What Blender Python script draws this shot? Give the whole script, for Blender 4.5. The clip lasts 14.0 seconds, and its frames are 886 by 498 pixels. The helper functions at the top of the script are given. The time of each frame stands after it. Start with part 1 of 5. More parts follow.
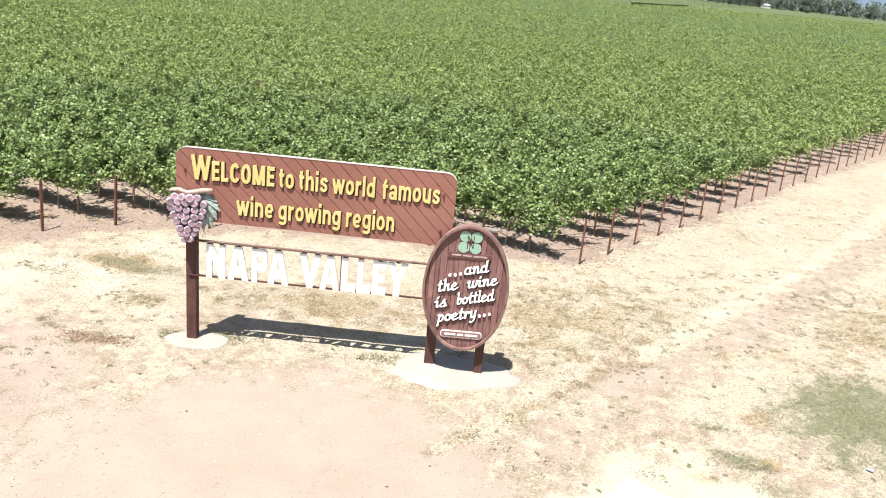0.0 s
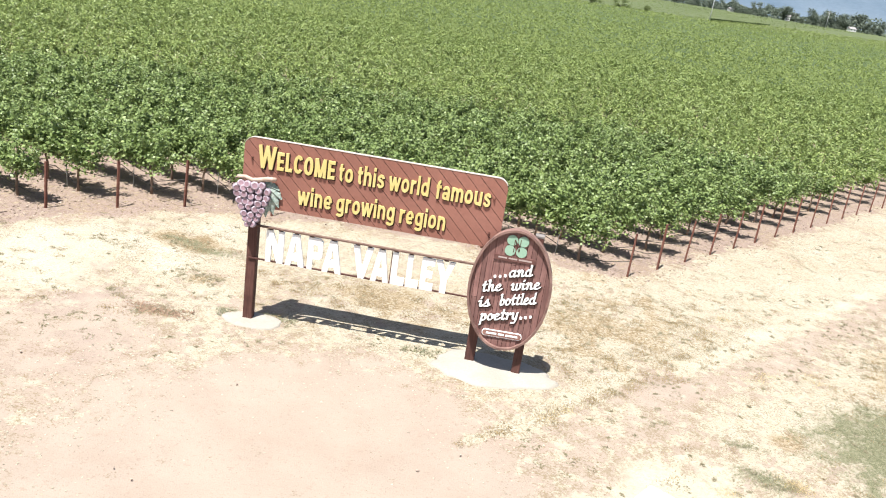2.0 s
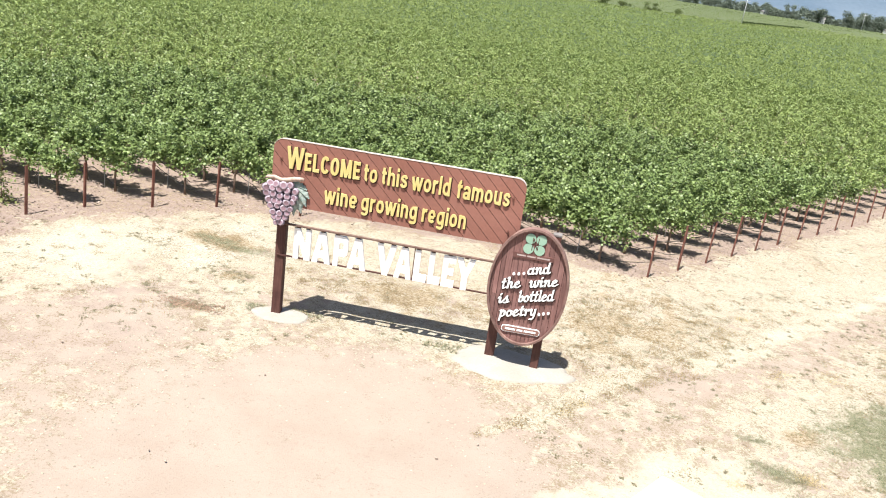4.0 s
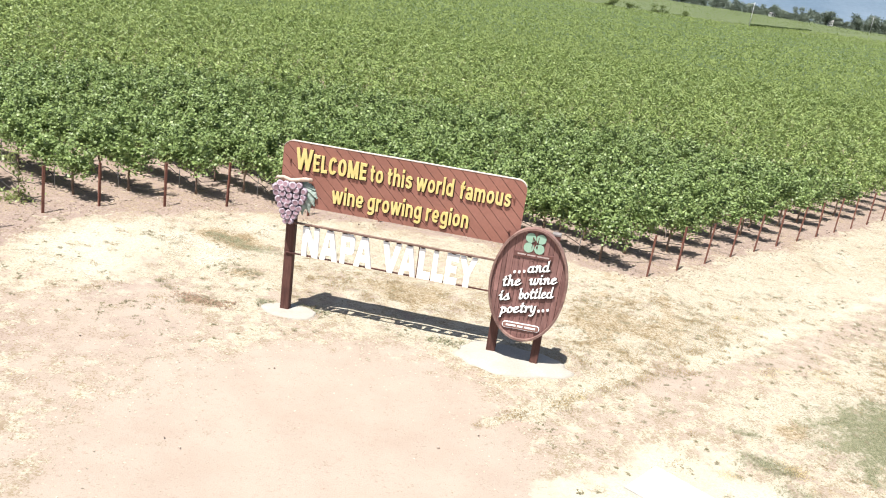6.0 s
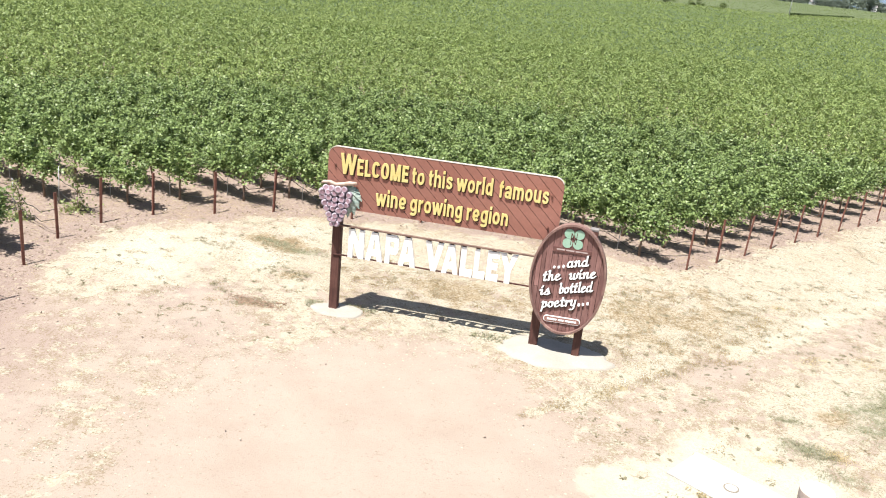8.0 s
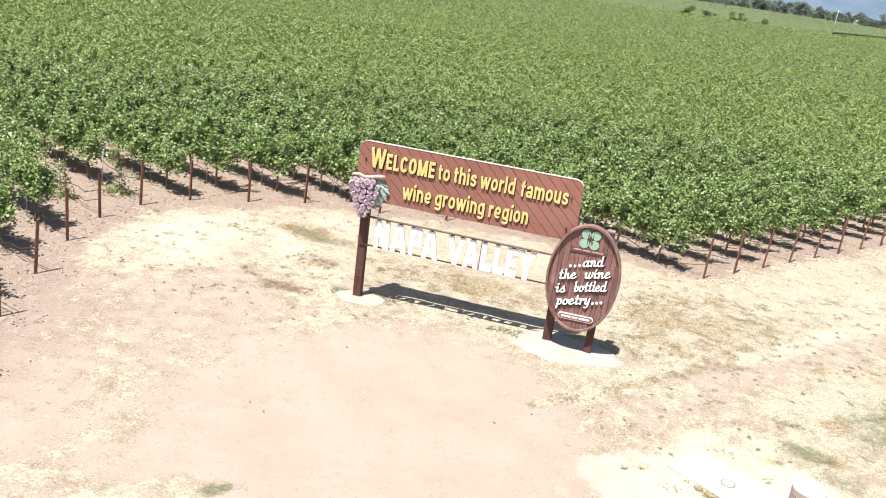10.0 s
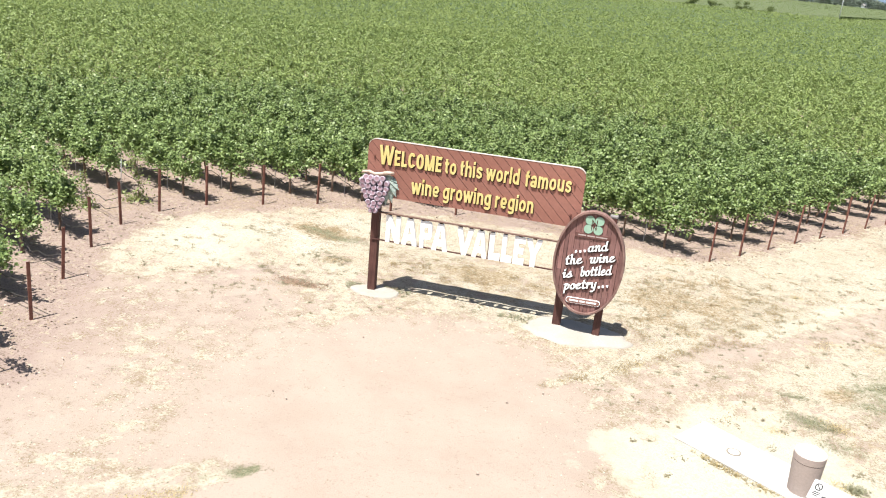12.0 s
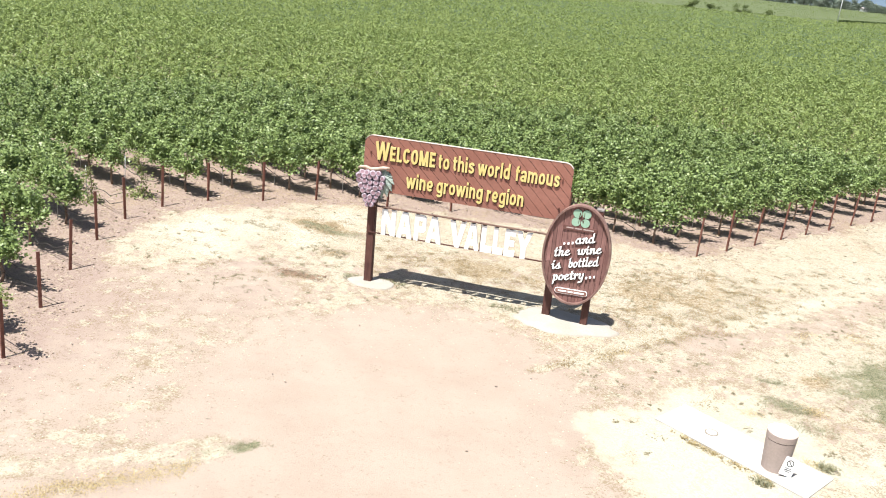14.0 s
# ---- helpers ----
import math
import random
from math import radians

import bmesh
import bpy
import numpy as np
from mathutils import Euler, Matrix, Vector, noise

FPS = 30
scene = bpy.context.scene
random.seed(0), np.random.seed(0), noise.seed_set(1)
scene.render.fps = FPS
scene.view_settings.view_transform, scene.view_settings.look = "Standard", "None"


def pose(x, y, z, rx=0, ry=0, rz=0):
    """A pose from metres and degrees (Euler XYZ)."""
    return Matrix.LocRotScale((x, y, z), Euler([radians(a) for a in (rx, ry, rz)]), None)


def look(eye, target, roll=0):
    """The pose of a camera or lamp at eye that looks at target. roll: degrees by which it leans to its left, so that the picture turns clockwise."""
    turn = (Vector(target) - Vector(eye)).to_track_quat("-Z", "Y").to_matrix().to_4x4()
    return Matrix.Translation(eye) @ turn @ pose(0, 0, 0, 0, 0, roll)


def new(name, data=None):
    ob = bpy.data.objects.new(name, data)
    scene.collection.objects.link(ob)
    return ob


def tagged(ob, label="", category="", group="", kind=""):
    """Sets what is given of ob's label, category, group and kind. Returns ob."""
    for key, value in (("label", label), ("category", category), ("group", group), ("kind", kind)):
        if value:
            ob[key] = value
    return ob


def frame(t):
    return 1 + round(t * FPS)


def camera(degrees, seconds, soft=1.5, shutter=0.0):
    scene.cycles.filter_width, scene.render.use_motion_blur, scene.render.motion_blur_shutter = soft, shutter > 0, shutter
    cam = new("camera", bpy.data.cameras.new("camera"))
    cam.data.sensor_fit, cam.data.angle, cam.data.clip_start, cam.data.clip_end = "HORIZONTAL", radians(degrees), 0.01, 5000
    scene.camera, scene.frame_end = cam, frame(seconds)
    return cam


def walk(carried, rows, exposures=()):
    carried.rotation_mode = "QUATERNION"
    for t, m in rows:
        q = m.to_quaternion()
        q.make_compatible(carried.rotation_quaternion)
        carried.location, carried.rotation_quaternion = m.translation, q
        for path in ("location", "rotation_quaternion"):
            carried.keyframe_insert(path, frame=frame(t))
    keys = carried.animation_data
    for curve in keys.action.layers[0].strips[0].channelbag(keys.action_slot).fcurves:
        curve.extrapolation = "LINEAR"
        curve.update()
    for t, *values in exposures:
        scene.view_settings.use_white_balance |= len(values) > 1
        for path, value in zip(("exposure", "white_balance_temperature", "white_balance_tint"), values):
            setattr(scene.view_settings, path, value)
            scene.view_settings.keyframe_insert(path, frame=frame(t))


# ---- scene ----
cam = camera(56.9, 14.0, soft=1.05)
PATH = [
    (0, (5.067, -14.78, 7.381), (5.039, -12.885, 6.743), 5.6),
    (0.5, (5.12, -14.986, 7.438), (5.079, -13.091, 6.8), 7.7),
    (1, (5.145, -15.103, 7.46), (5.064, -13.21, 6.82), 7.9),
    (1.3, (5.202, -15.192, 7.481), (5.094, -13.301, 6.839), 7.9),
    (1.5, (5.24, -15.252, 7.495), (5.099, -13.364, 6.851), 7.8),
    (2, (5.298, -15.352, 7.53), (5.128, -13.467, 6.884), 8.4),
    (2.5, (5.376, -15.497, 7.535), (5.179, -13.614, 6.89), 8.9),
    (3, (5.403, -15.597, 7.573), (5.193, -13.716, 6.926), 8.8),
    (3.5, (5.459, -15.742, 7.595), (5.224, -13.864, 6.948), 8.1),
    (6, (5.672, -16.452, 7.761), (5.416, -14.577, 7.116), 8.1),
    (6.5, (5.661, -16.618, 7.797), (5.385, -14.745, 7.15), 7.7),
    (7, (5.684, -16.747, 7.808), (5.378, -14.88, 7.16), 6.7),
    (7.5, (5.706, -16.918, 7.858), (5.368, -15.058, 7.206), 5.5),
    (8, (5.736, -17.028, 7.881), (5.384, -15.17, 7.228), 5.7),
    (10.5, (6.122, -17.939, 7.931), (5.698, -16.095, 7.282), 8.0),
    (10.8, (6.149, -18.018, 7.924), (5.726, -16.174, 7.276), 8.0),
    (11, (6.167, -18.071, 7.919), (5.729, -16.231, 7.269), 6.6),
    (11.5, (6.271, -18.269, 7.923), (5.819, -16.433, 7.273), 5.4),
    (12, (6.331, -18.431, 7.932), (5.879, -16.594, 7.281), 5.3),
    (12.5, (6.425, -18.628, 7.925), (5.972, -16.791, 7.277), 5.3),
    (13, (6.508, -18.784, 7.922), (6.056, -16.947, 7.275), 5.3),
    (13.5, (6.602, -18.992, 7.938), (6.15, -17.154, 7.292), 5.4),
    (14, (6.685, -19.149, 7.951), (6.233, -17.31, 7.306), 5.4),
]
walk(cam, [(t, look(eye, target, roll)) for t, eye, target, roll in PATH])

# ---- light ----
SUN = Vector((-0.16, -0.34, 1.0)).normalized()
world = bpy.data.worlds.new("sky_world")
scene.world = world
world.use_nodes = True
wn = world.node_tree
sky = wn.nodes.new("ShaderNodeTexSky")
sky.sky_type = "NISHITA"
sky.sun_disc = False
sky.sun_elevation = math.asin(SUN.z)
sky.sun_rotation = math.atan2(SUN.x, SUN.y)
sky.dust_density = 2.0
wn.links.new(sky.outputs[0], wn.nodes["Background"].inputs["Color"])
wn.nodes["Background"].inputs["Strength"].default_value = 0.06
sun_data = bpy.data.lights.new("sun", "SUN")
sun_data.energy, sun_data.angle, sun_data.color = 5.0, radians(0.5), (1.0, 0.97, 0.92)
sun = new("sun", sun_data)
sun.matrix_basis = look(SUN * 60, (0, 0, 0))
scene.view_settings.exposure = 1.15

# ---- small tools ----


def nmat(name):
    m = bpy.data.materials.new(name)
    m.use_nodes = True
    return m, m.node_tree.nodes, m.node_tree.links, m.node_tree.nodes["Principled BSDF"]


def mix_rgb(nt, fac, a, b, blend="MIX"):
    n = nt.nodes.new("ShaderNodeMix")
    n.data_type, n.blend_type = "RGBA", blend
    for sock, val in ((n.inputs[0], fac), (n.inputs[6], a), (n.inputs[7], b)):
        if isinstance(val, bpy.types.NodeSocket):
            nt.links.new(val, sock)
        elif isinstance(val, (int, float)):
            sock.default_value = val
        else:
            sock.default_value = (*val, 1)
    return n.outputs[2]


def noise_tex(nt, scale, detail=3.0, rough=0.55, vec=None, stretch=None):
    n = nt.nodes.new("ShaderNodeTexNoise")
    n.inputs["Scale"].default_value = scale
    n.inputs["Detail"].default_value = detail
    n.inputs["Roughness"].default_value = rough
    if vec is None:
        vec = nt.nodes.new("ShaderNodeTexCoord").outputs["Object"]
    if stretch:
        mp = nt.nodes.new("ShaderNodeMapping")
        mp.inputs["Scale"].default_value = stretch
        nt.links.new(vec, mp.inputs["Vector"])
        vec = mp.outputs[0]
    nt.links.new(vec, n.inputs["Vector"])
    return n.outputs[0]


def ramp(nt, fac, lo, hi):
    n = nt.nodes.new("ShaderNodeMapRange")
    n.inputs[1].default_value, n.inputs[2].default_value = lo, hi
    nt.links.new(fac, n.inputs[0])
    return n.outputs[0]


def bump(nt, bsdf, height, strength, distance):
    n = nt.nodes.new("ShaderNodeBump")
    n.inputs["Strength"].default_value = strength
    n.inputs["Distance"].default_value = distance
    nt.links.new(height, n.inputs["Height"])
    nt.links.new(n.outputs[0], bsdf.inputs["Normal"])


def plain(name, col, col2, scale, rough=0.7, grain=0.0, stretch=None, spec=0.3, per_object=0.0):
    """A two-tone worn surface: broad blotches of col2 over col, fine grain, optional shade from piece to piece."""
    m, nodes, links, b = nmat(name)
    nt = m.node_tree
    c = mix_rgb(nt, ramp(nt, noise_tex(nt, scale, 4), 0.35, 0.7), col, col2)
    fine = noise_tex(nt, scale * 14, 3, 0.6, None, stretch)
    c = mix_rgb(nt, ramp(nt, fine, 0.3, 0.75), c, mix_rgb(nt, 0.45 if stretch else 0.16, c, (0.0, 0.0, 0.0)))
    if per_object:
        info = nodes.new("ShaderNodeObjectInfo")
        hsv = nodes.new("ShaderNodeHueSaturation")
        mr = nodes.new("ShaderNodeMapRange")
        mr.inputs[3].default_value, mr.inputs[4].default_value = 1 - per_object, 1 + per_object
        links.new(info.outputs["Random"], mr.inputs[0])
        links.new(mr.outputs[0], hsv.inputs["Value"])
        links.new(c, hsv.inputs["Color"])
        c = hsv.outputs[0]
    links.new(c, b.inputs["Base Color"])
    b.inputs["Roughness"].default_value = rough
    b.inputs["Specular IOR Level"].default_value = spec
    if grain:
        bump(nt, b, fine, 0.5, grain)
    return m


def leaf_mat(name, dark, light, young, trans=0.35, rough=0.46, spec=0.5):
    """Leaf blades, each a shade of its own, with light passing through."""
    m, nodes, links, b = nmat(name)
    nt = m.node_tree
    rnd = nodes.new("ShaderNodeNewGeometry").outputs["Random Per Island"]
    c = mix_rgb(nt, rnd, dark, light)
    c = mix_rgb(nt, ramp(nt, rnd, 0.86, 0.97), c, young)
    big = noise_tex(nt, 0.35, 3, 0.6, nodes.new("ShaderNodeNewGeometry").outputs["Position"])
    c = mix_rgb(nt, ramp(nt, big, 0.3, 0.75), c, mix_rgb(nt, 0.35, c, young))
    links.new(c, b.inputs["Base Color"])
    b.inputs["Roughness"].default_value = rough
    b.inputs["Specular IOR Level"].default_value = spec
    tl = nodes.new("ShaderNodeBsdfTranslucent")
    links.new(mix_rgb(nt, 0.5, c, young), tl.inputs["Color"])
    mx = nodes.new("ShaderNodeMixShader")
    mx.inputs[0].default_value = trans
    links.new(b.outputs[0], mx.inputs[1])
    links.new(tl.outputs[0], mx.inputs[2])
    links.new(mx.outputs[0], nodes["Material Output"].inputs["Surface"])
    return m


def mesh_of(name, bm, mat):
    me = bpy.data.meshes.new(name)
    bm.to_mesh(me)
    bm.free()
    me.materials.append(mat)
    return me


def part(name, bm, material, parent, label=""):
    ob = new(name, mesh_of(name, bm, material))
    ob.parent = parent
    return tagged(ob, label)


def shared(name, me, parent, m):
    ob = new(name, me)
    ob.parent = parent
    ob.matrix_basis = m
    return ob


def thing(name, label, category, m=None, group="", kind=""):
    ob = new(name)
    if m is not None:
        ob.matrix_basis = m
    return tagged(ob, label, category, group, kind)


def box(bm, x0, x1, y0, y1, z0, z1, bevel=0.0):
    r = bmesh.ops.create_cube(bm, size=1)
    for v in r["verts"]:
        v.co = Vector(((x0 + x1) / 2 + v.co.x * (x1 - x0), (y0 + y1) / 2 + v.co.y * (y1 - y0), (z0 + z1) / 2 + v.co.z * (z1 - z0)))
    if bevel:
        edges = {e for v in r["verts"] for e in v.link_edges}
        bmesh.ops.bevel(bm, geom=list(edges), offset=bevel, segments=1, affect="EDGES")
    return bm


def tube(bm, pts, radii, sides=8, caps=True):
    """A tapered tube along pts."""
    rings = []
    pts = [Vector(p) for p in pts]
    for i, p in enumerate(pts):
        d = (pts[min(i + 1, len(pts) - 1)] - pts[max(i - 1, 0)]).normalized()
        a = d.cross(Vector((0.31, 0.89, 0.33)) if abs(d.z) > 0.6 else Vector((0, 0, 1))).normalized()
        b = d.cross(a)
        rings.append([bm.verts.new(p + radii[i] * (math.cos(k * math.tau / sides) * a + math.sin(k * math.tau / sides) * b)) for k in range(sides)])
    for r0, r1 in zip(rings, rings[1:]):
        for k in range(sides):
            bm.faces.new((r0[k], r0[(k + 1) % sides], r1[(k + 1) % sides], r1[k])).smooth = True
    if caps:
        bm.faces.new(rings[0][::-1])
        bm.faces.new(rings[-1])
    bmesh.ops.recalc_face_normals(bm, faces=bm.faces[:])
    return bm


def slab(bm, poly, y0, y1, bevel=0.0):
    """A prism: the outline poly of (x, z) from y0 (front) to y1 (back)."""
    a = [bm.verts.new((x, y0, z)) for x, z in poly]
    b = [bm.verts.new((x, y1, z)) for x, z in poly]
    n = len(poly)
    fs = [bm.faces.new(a), bm.faces.new(b[::-1])]
    for i in range(n):
        fs.append(bm.faces.new((a[i], b[i], b[(i + 1) % n], a[(i + 1) % n])))
    bmesh.ops.recalc_face_normals(bm, faces=fs)
    if bevel:
        bmesh.ops.bevel(bm, geom=[e for e in fs[0].edges], offset=bevel, segments=1, affect="EDGES")
    return bm


def clip(poly, nx, nz, d):
    """The part of a convex outline where nx*x + nz*z <= d."""
    out = []
    for (ax, az), (bx, bz) in zip(poly, poly[1:] + poly[:1]):
        fa, fb = nx * ax + nz * az - d, nx * bx + nz * bz - d
        if fa <= 0:
            out.append((ax, az))
        if fa * fb < 0:
            t = fa / (fa - fb)
            out.append((ax + t * (bx - ax), az + t * (bz - az)))
    return out


def round_rect(x0, x1, z0, z1, r, steps=7):
    pts = []
    for cx, cz, a0 in ((x1 - r, z1 - r, 0), (x0 + r, z1 - r, 90), (x0 + r, z0 + r, 180), (x1 - r, z0 + r, 270)):
        for k in range(steps + 1):
            a = radians(a0 + 90 * k / steps)
            pts.append((cx + r * math.cos(a), cz + r * math.sin(a)))
    return pts


def ellipse(cx, cz, a, b, n=48):
    return [(cx + a * math.cos(k * math.tau / n), cz + b * math.sin(k * math.tau / n)) for k in range(n)]


def vnoise(x, y, size, seed):
    """Smooth value noise, 0 to 1, with cells of that size."""
    r = np.random.RandomState(seed).rand(128, 128)
    u, v = x / size, y / size
    i, j = np.floor(u).astype(int), np.floor(v).astype(int)
    f, g = u - i, v - j
    f, g = f * f * (3 - 2 * f), g * g * (3 - 2 * g)
    a, b = r[i % 128, j % 128], r[(i + 1) % 128, j % 128]
    c, d = r[i % 128, (j + 1) % 128], r[(i + 1) % 128, (j + 1) % 128]
    return (a * (1 - f) + b * f) * (1 - g) + (c * (1 - f) + d * f) * g


def fbm(x, y, size, seed):
    return (vnoise(x, y, size, seed) + 0.5 * vnoise(x, y, size / 2.1, seed + 1) + 0.25 * vnoise(x, y, size / 4.3, seed + 2)) / 1.75


def smooth(x, lo, hi):
    t = np.clip((x - lo) / (hi - lo), 0, 1)
    return t * t * (3 - 2 * t)


def mesh_np(name, verts, faces, mat, smooth_faces=False):
    me = bpy.data.meshes.new(name)
    nf, k = faces.shape
    me.vertices.add(len(verts))
    me.vertices.foreach_set("co", verts.astype(np.float32).ravel())
    me.loops.add(nf * k)
    me.loops.foreach_set("vertex_index", faces.astype(np.int32).ravel())
    me.polygons.add(nf)
    me.polygons.foreach_set("loop_start", np.arange(0, nf * k, k, dtype=np.int32))
    if smooth_faces:
        me.polygons.foreach_set("use_smooth", np.ones(nf, dtype=bool))
    me.update(calc_edges=True)
    me.materials.append(mat)
    return me


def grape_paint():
    """Faded purple paint, with highlights painted on the raised rims, shade on the sides and pink in the hollows."""
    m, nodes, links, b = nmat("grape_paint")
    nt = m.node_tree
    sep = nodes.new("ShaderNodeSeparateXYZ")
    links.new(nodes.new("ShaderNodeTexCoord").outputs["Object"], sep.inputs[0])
    mottle = noise_tex(nt, 2.2, 4, 0.6)
    side = mix_rgb(nt, mottle, (0.16, 0.115, 0.16), (0.30, 0.23, 0.29))
    rim = mix_rgb(nt, ramp(nt, mottle, 0.35, 0.65), (0.22, 0.165, 0.21), (0.45, 0.39, 0.435))
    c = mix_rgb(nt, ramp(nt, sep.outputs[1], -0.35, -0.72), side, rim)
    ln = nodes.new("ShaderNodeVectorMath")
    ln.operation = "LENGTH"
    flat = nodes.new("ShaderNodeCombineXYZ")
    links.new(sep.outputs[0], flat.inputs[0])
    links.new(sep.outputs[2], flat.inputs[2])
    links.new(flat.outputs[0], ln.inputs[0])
    c = mix_rgb(nt, ramp(nt, ln.outputs["Value"], 0.66, 0.46), c, mix_rgb(nt, mottle, (0.20, 0.115, 0.145), (0.31, 0.205, 0.235)))
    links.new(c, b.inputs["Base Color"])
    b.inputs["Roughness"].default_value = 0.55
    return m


# ---- materials ----
VINE = leaf_mat("vine_leaf", (0.076, 0.124, 0.036), (0.246, 0.332, 0.116), (0.280, 0.352, 0.126), 0.29, 0.47, 0.48)
VINE_MID = leaf_mat("vine_leaf_mid", (0.086, 0.134, 0.036), (0.286, 0.366, 0.119), (0.308, 0.379, 0.128), 0.31, 0.50, 0.42)
VINE_FAR = leaf_mat("vine_canopy_far", (0.122, 0.168, 0.054), (0.244, 0.300, 0.100), (0.262, 0.316, 0.110), 0.36, 0.62, 0.2)
FIELDLEAF = leaf_mat("second_field_leaf", (0.118, 0.150, 0.060), (0.142, 0.178, 0.072), (0.148, 0.184, 0.075), 0.3, 0.9, 0.05)
FIELD2 = plain("second_field", (0.096, 0.120, 0.050), (0.078, 0.100, 0.041), 0.02, 0.9)
# dark green: painted shade below the far vines, and the far hedge's own colour
SHADELEAF = plain("shade_and_hedge_green", (0.060, 0.088, 0.028), (0.045, 0.070, 0.022), 0.5, 0.9)
YOUNG = leaf_mat("young_vine_leaf", (0.12, 0.16, 0.05), (0.24, 0.28, 0.10), (0.30, 0.32, 0.13))
DRYWEED = leaf_mat("withered_leaf", (0.150, 0.130, 0.080), (0.260, 0.220, 0.140), (0.20, 0.19, 0.112), 0.3)
REDWEED = leaf_mat("reddish_dried_weed", (0.200, 0.130, 0.098), (0.275, 0.195, 0.140), (0.29, 0.215, 0.15), 0.1, 0.9, 0.05)
WEED = leaf_mat("weed_leaf", (0.155, 0.162, 0.095), (0.235, 0.235, 0.14), (0.28, 0.26, 0.155), 0.35)
DRYGRASS = leaf_mat("dry_grass_blade", (0.165, 0.118, 0.060), (0.275, 0.200, 0.104), (0.29, 0.225, 0.10), 0.35)
GOLDGRASS = leaf_mat("golden_grass_blade", (0.33, 0.25, 0.115), (0.45, 0.36, 0.175), (0.43, 0.36, 0.17), 0.3)
LOOSE = leaf_mat("loose_straw_bit", (0.285, 0.252, 0.190), (0.355, 0.328, 0.262), (0.375, 0.35, 0.28), 0.1, 0.85, 0.1)
LITTER = leaf_mat("fallen_leaf", (0.085, 0.06, 0.045), (0.27, 0.205, 0.15), (0.34, 0.29, 0.22), 0.1, 0.8, 0.1)
STRAW = leaf_mat("straw_blade", (0.235, 0.178, 0.085), (0.355, 0.28, 0.145), (0.30, 0.25, 0.105), 0.25)
# leaf green greyed and blued, so the colour carries the distant haze
TREE = leaf_mat("hazed_tree_leaf", (0.104, 0.134, 0.110), (0.152, 0.182, 0.142), (0.160, 0.180, 0.140), 0.25, 0.95, 0.02)
FARBARK = plain("far_bark", (0.07, 0.07, 0.06), (0.10, 0.10, 0.085), 2, 0.9)
BARK = plain("vine_bark", (0.16, 0.11, 0.085), (0.26, 0.19, 0.14), 6, 0.9, 0.004)
RUST = plain("rusted_steel", (0.125, 0.050, 0.038), (0.20, 0.090, 0.064), 5, 0.75, 0.001)
HOSE = plain("drip_hose_plastic", (0.035, 0.032, 0.03), (0.06, 0.055, 0.05), 3, 0.5)
BOARD = plain("board_paint", (0.255, 0.112, 0.084), (0.285, 0.132, 0.102), 1.2, 0.62, 0.001, None, 0.3, 0.06)
EDGESHADOW = plain("edge_shadow_paint", (0.035, 0.017, 0.013), (0.055, 0.027, 0.02), 5, 0.7)
BACKING = plain("board_backing", (0.07, 0.025, 0.02), (0.10, 0.04, 0.03), 3, 0.85)
TOPEDGE = plain("pale_cap", (0.54, 0.49, 0.44), (0.42, 0.35, 0.30), 4, 0.7)
POST = plain("post_stain", (0.085, 0.036, 0.030), (0.135, 0.062, 0.050), 3, 0.7, 0.003, (1, 1, 0.06))
RAIL = plain("rail_paint", (0.115, 0.068, 0.054), (0.21, 0.135, 0.105), 7, 0.75)
YELLOW = plain("yellow_letter_paint", (0.58, 0.475, 0.175), (0.66, 0.565, 0.255), 5, 0.5)
WHITE = plain("white_letter_paint", (0.88, 0.88, 0.87), (0.83, 0.83, 0.83), 4, 0.5)
BARREL = plain("barrel_stain", (0.215, 0.108, 0.096), (0.30, 0.164, 0.148), 2.5, 0.65, 0.003, (1, 1, 0.05), 0.3, 0.22)
HOOP = plain("barrel_rim_stain", (0.155, 0.088, 0.076), (0.27, 0.17, 0.145), 5, 0.7, 0.002, None, 0.3, 0.15)
MINT = plain("mint_paint", (0.25, 0.41, 0.30), (0.31, 0.46, 0.36), 6, 0.55)
STRIP = plain("strip_stain", (0.115, 0.052, 0.045), (0.16, 0.08, 0.07), 5, 0.7)
DARKBROWN = plain("dark_strip", (0.07, 0.026, 0.022), (0.10, 0.04, 0.03), 5, 0.7)
GREYTEXT = plain("grey_print", (0.36, 0.28, 0.26), (0.44, 0.36, 0.34), 6, 0.6)
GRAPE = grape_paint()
GRAPEBACK = plain("grape_backing_paint", (0.15, 0.10, 0.125), (0.22, 0.16, 0.19), 9, 0.6)
ORNLEAF = plain("ornament_leaf_paint", (0.20, 0.28, 0.25), (0.44, 0.50, 0.45), 14, 0.6, 0.004, (1.0, 1.0, 0.35))
BRANCH = plain("ornament_branch_paint", (0.30, 0.21, 0.17), (0.52, 0.42, 0.35), 9, 0.65, 0.003)
CONCRETE = plain("pale_concrete", (0.342, 0.318, 0.279), (0.298, 0.271, 0.232), 1.6, 0.85, 0.001)
WHITECONC = plain("bleached_concrete", (0.425, 0.41, 0.38), (0.39, 0.37, 0.335), 1.6, 0.85, 0.001)
COVER = plain("cover_concrete", (0.17, 0.15, 0.12), (0.23, 0.20, 0.16), 9, 0.8)
BINMAT = plain("taupe_aggregate", (0.345, 0.282, 0.255), (0.38, 0.315, 0.285), 2, 0.75, 0.001)
BINLID = plain("pale_bin_lid", (0.62, 0.55, 0.50), (0.55, 0.48, 0.43), 4, 0.6)
CAPGREY = plain("grey_cap", (0.17, 0.155, 0.15), (0.22, 0.20, 0.19), 6, 0.7)
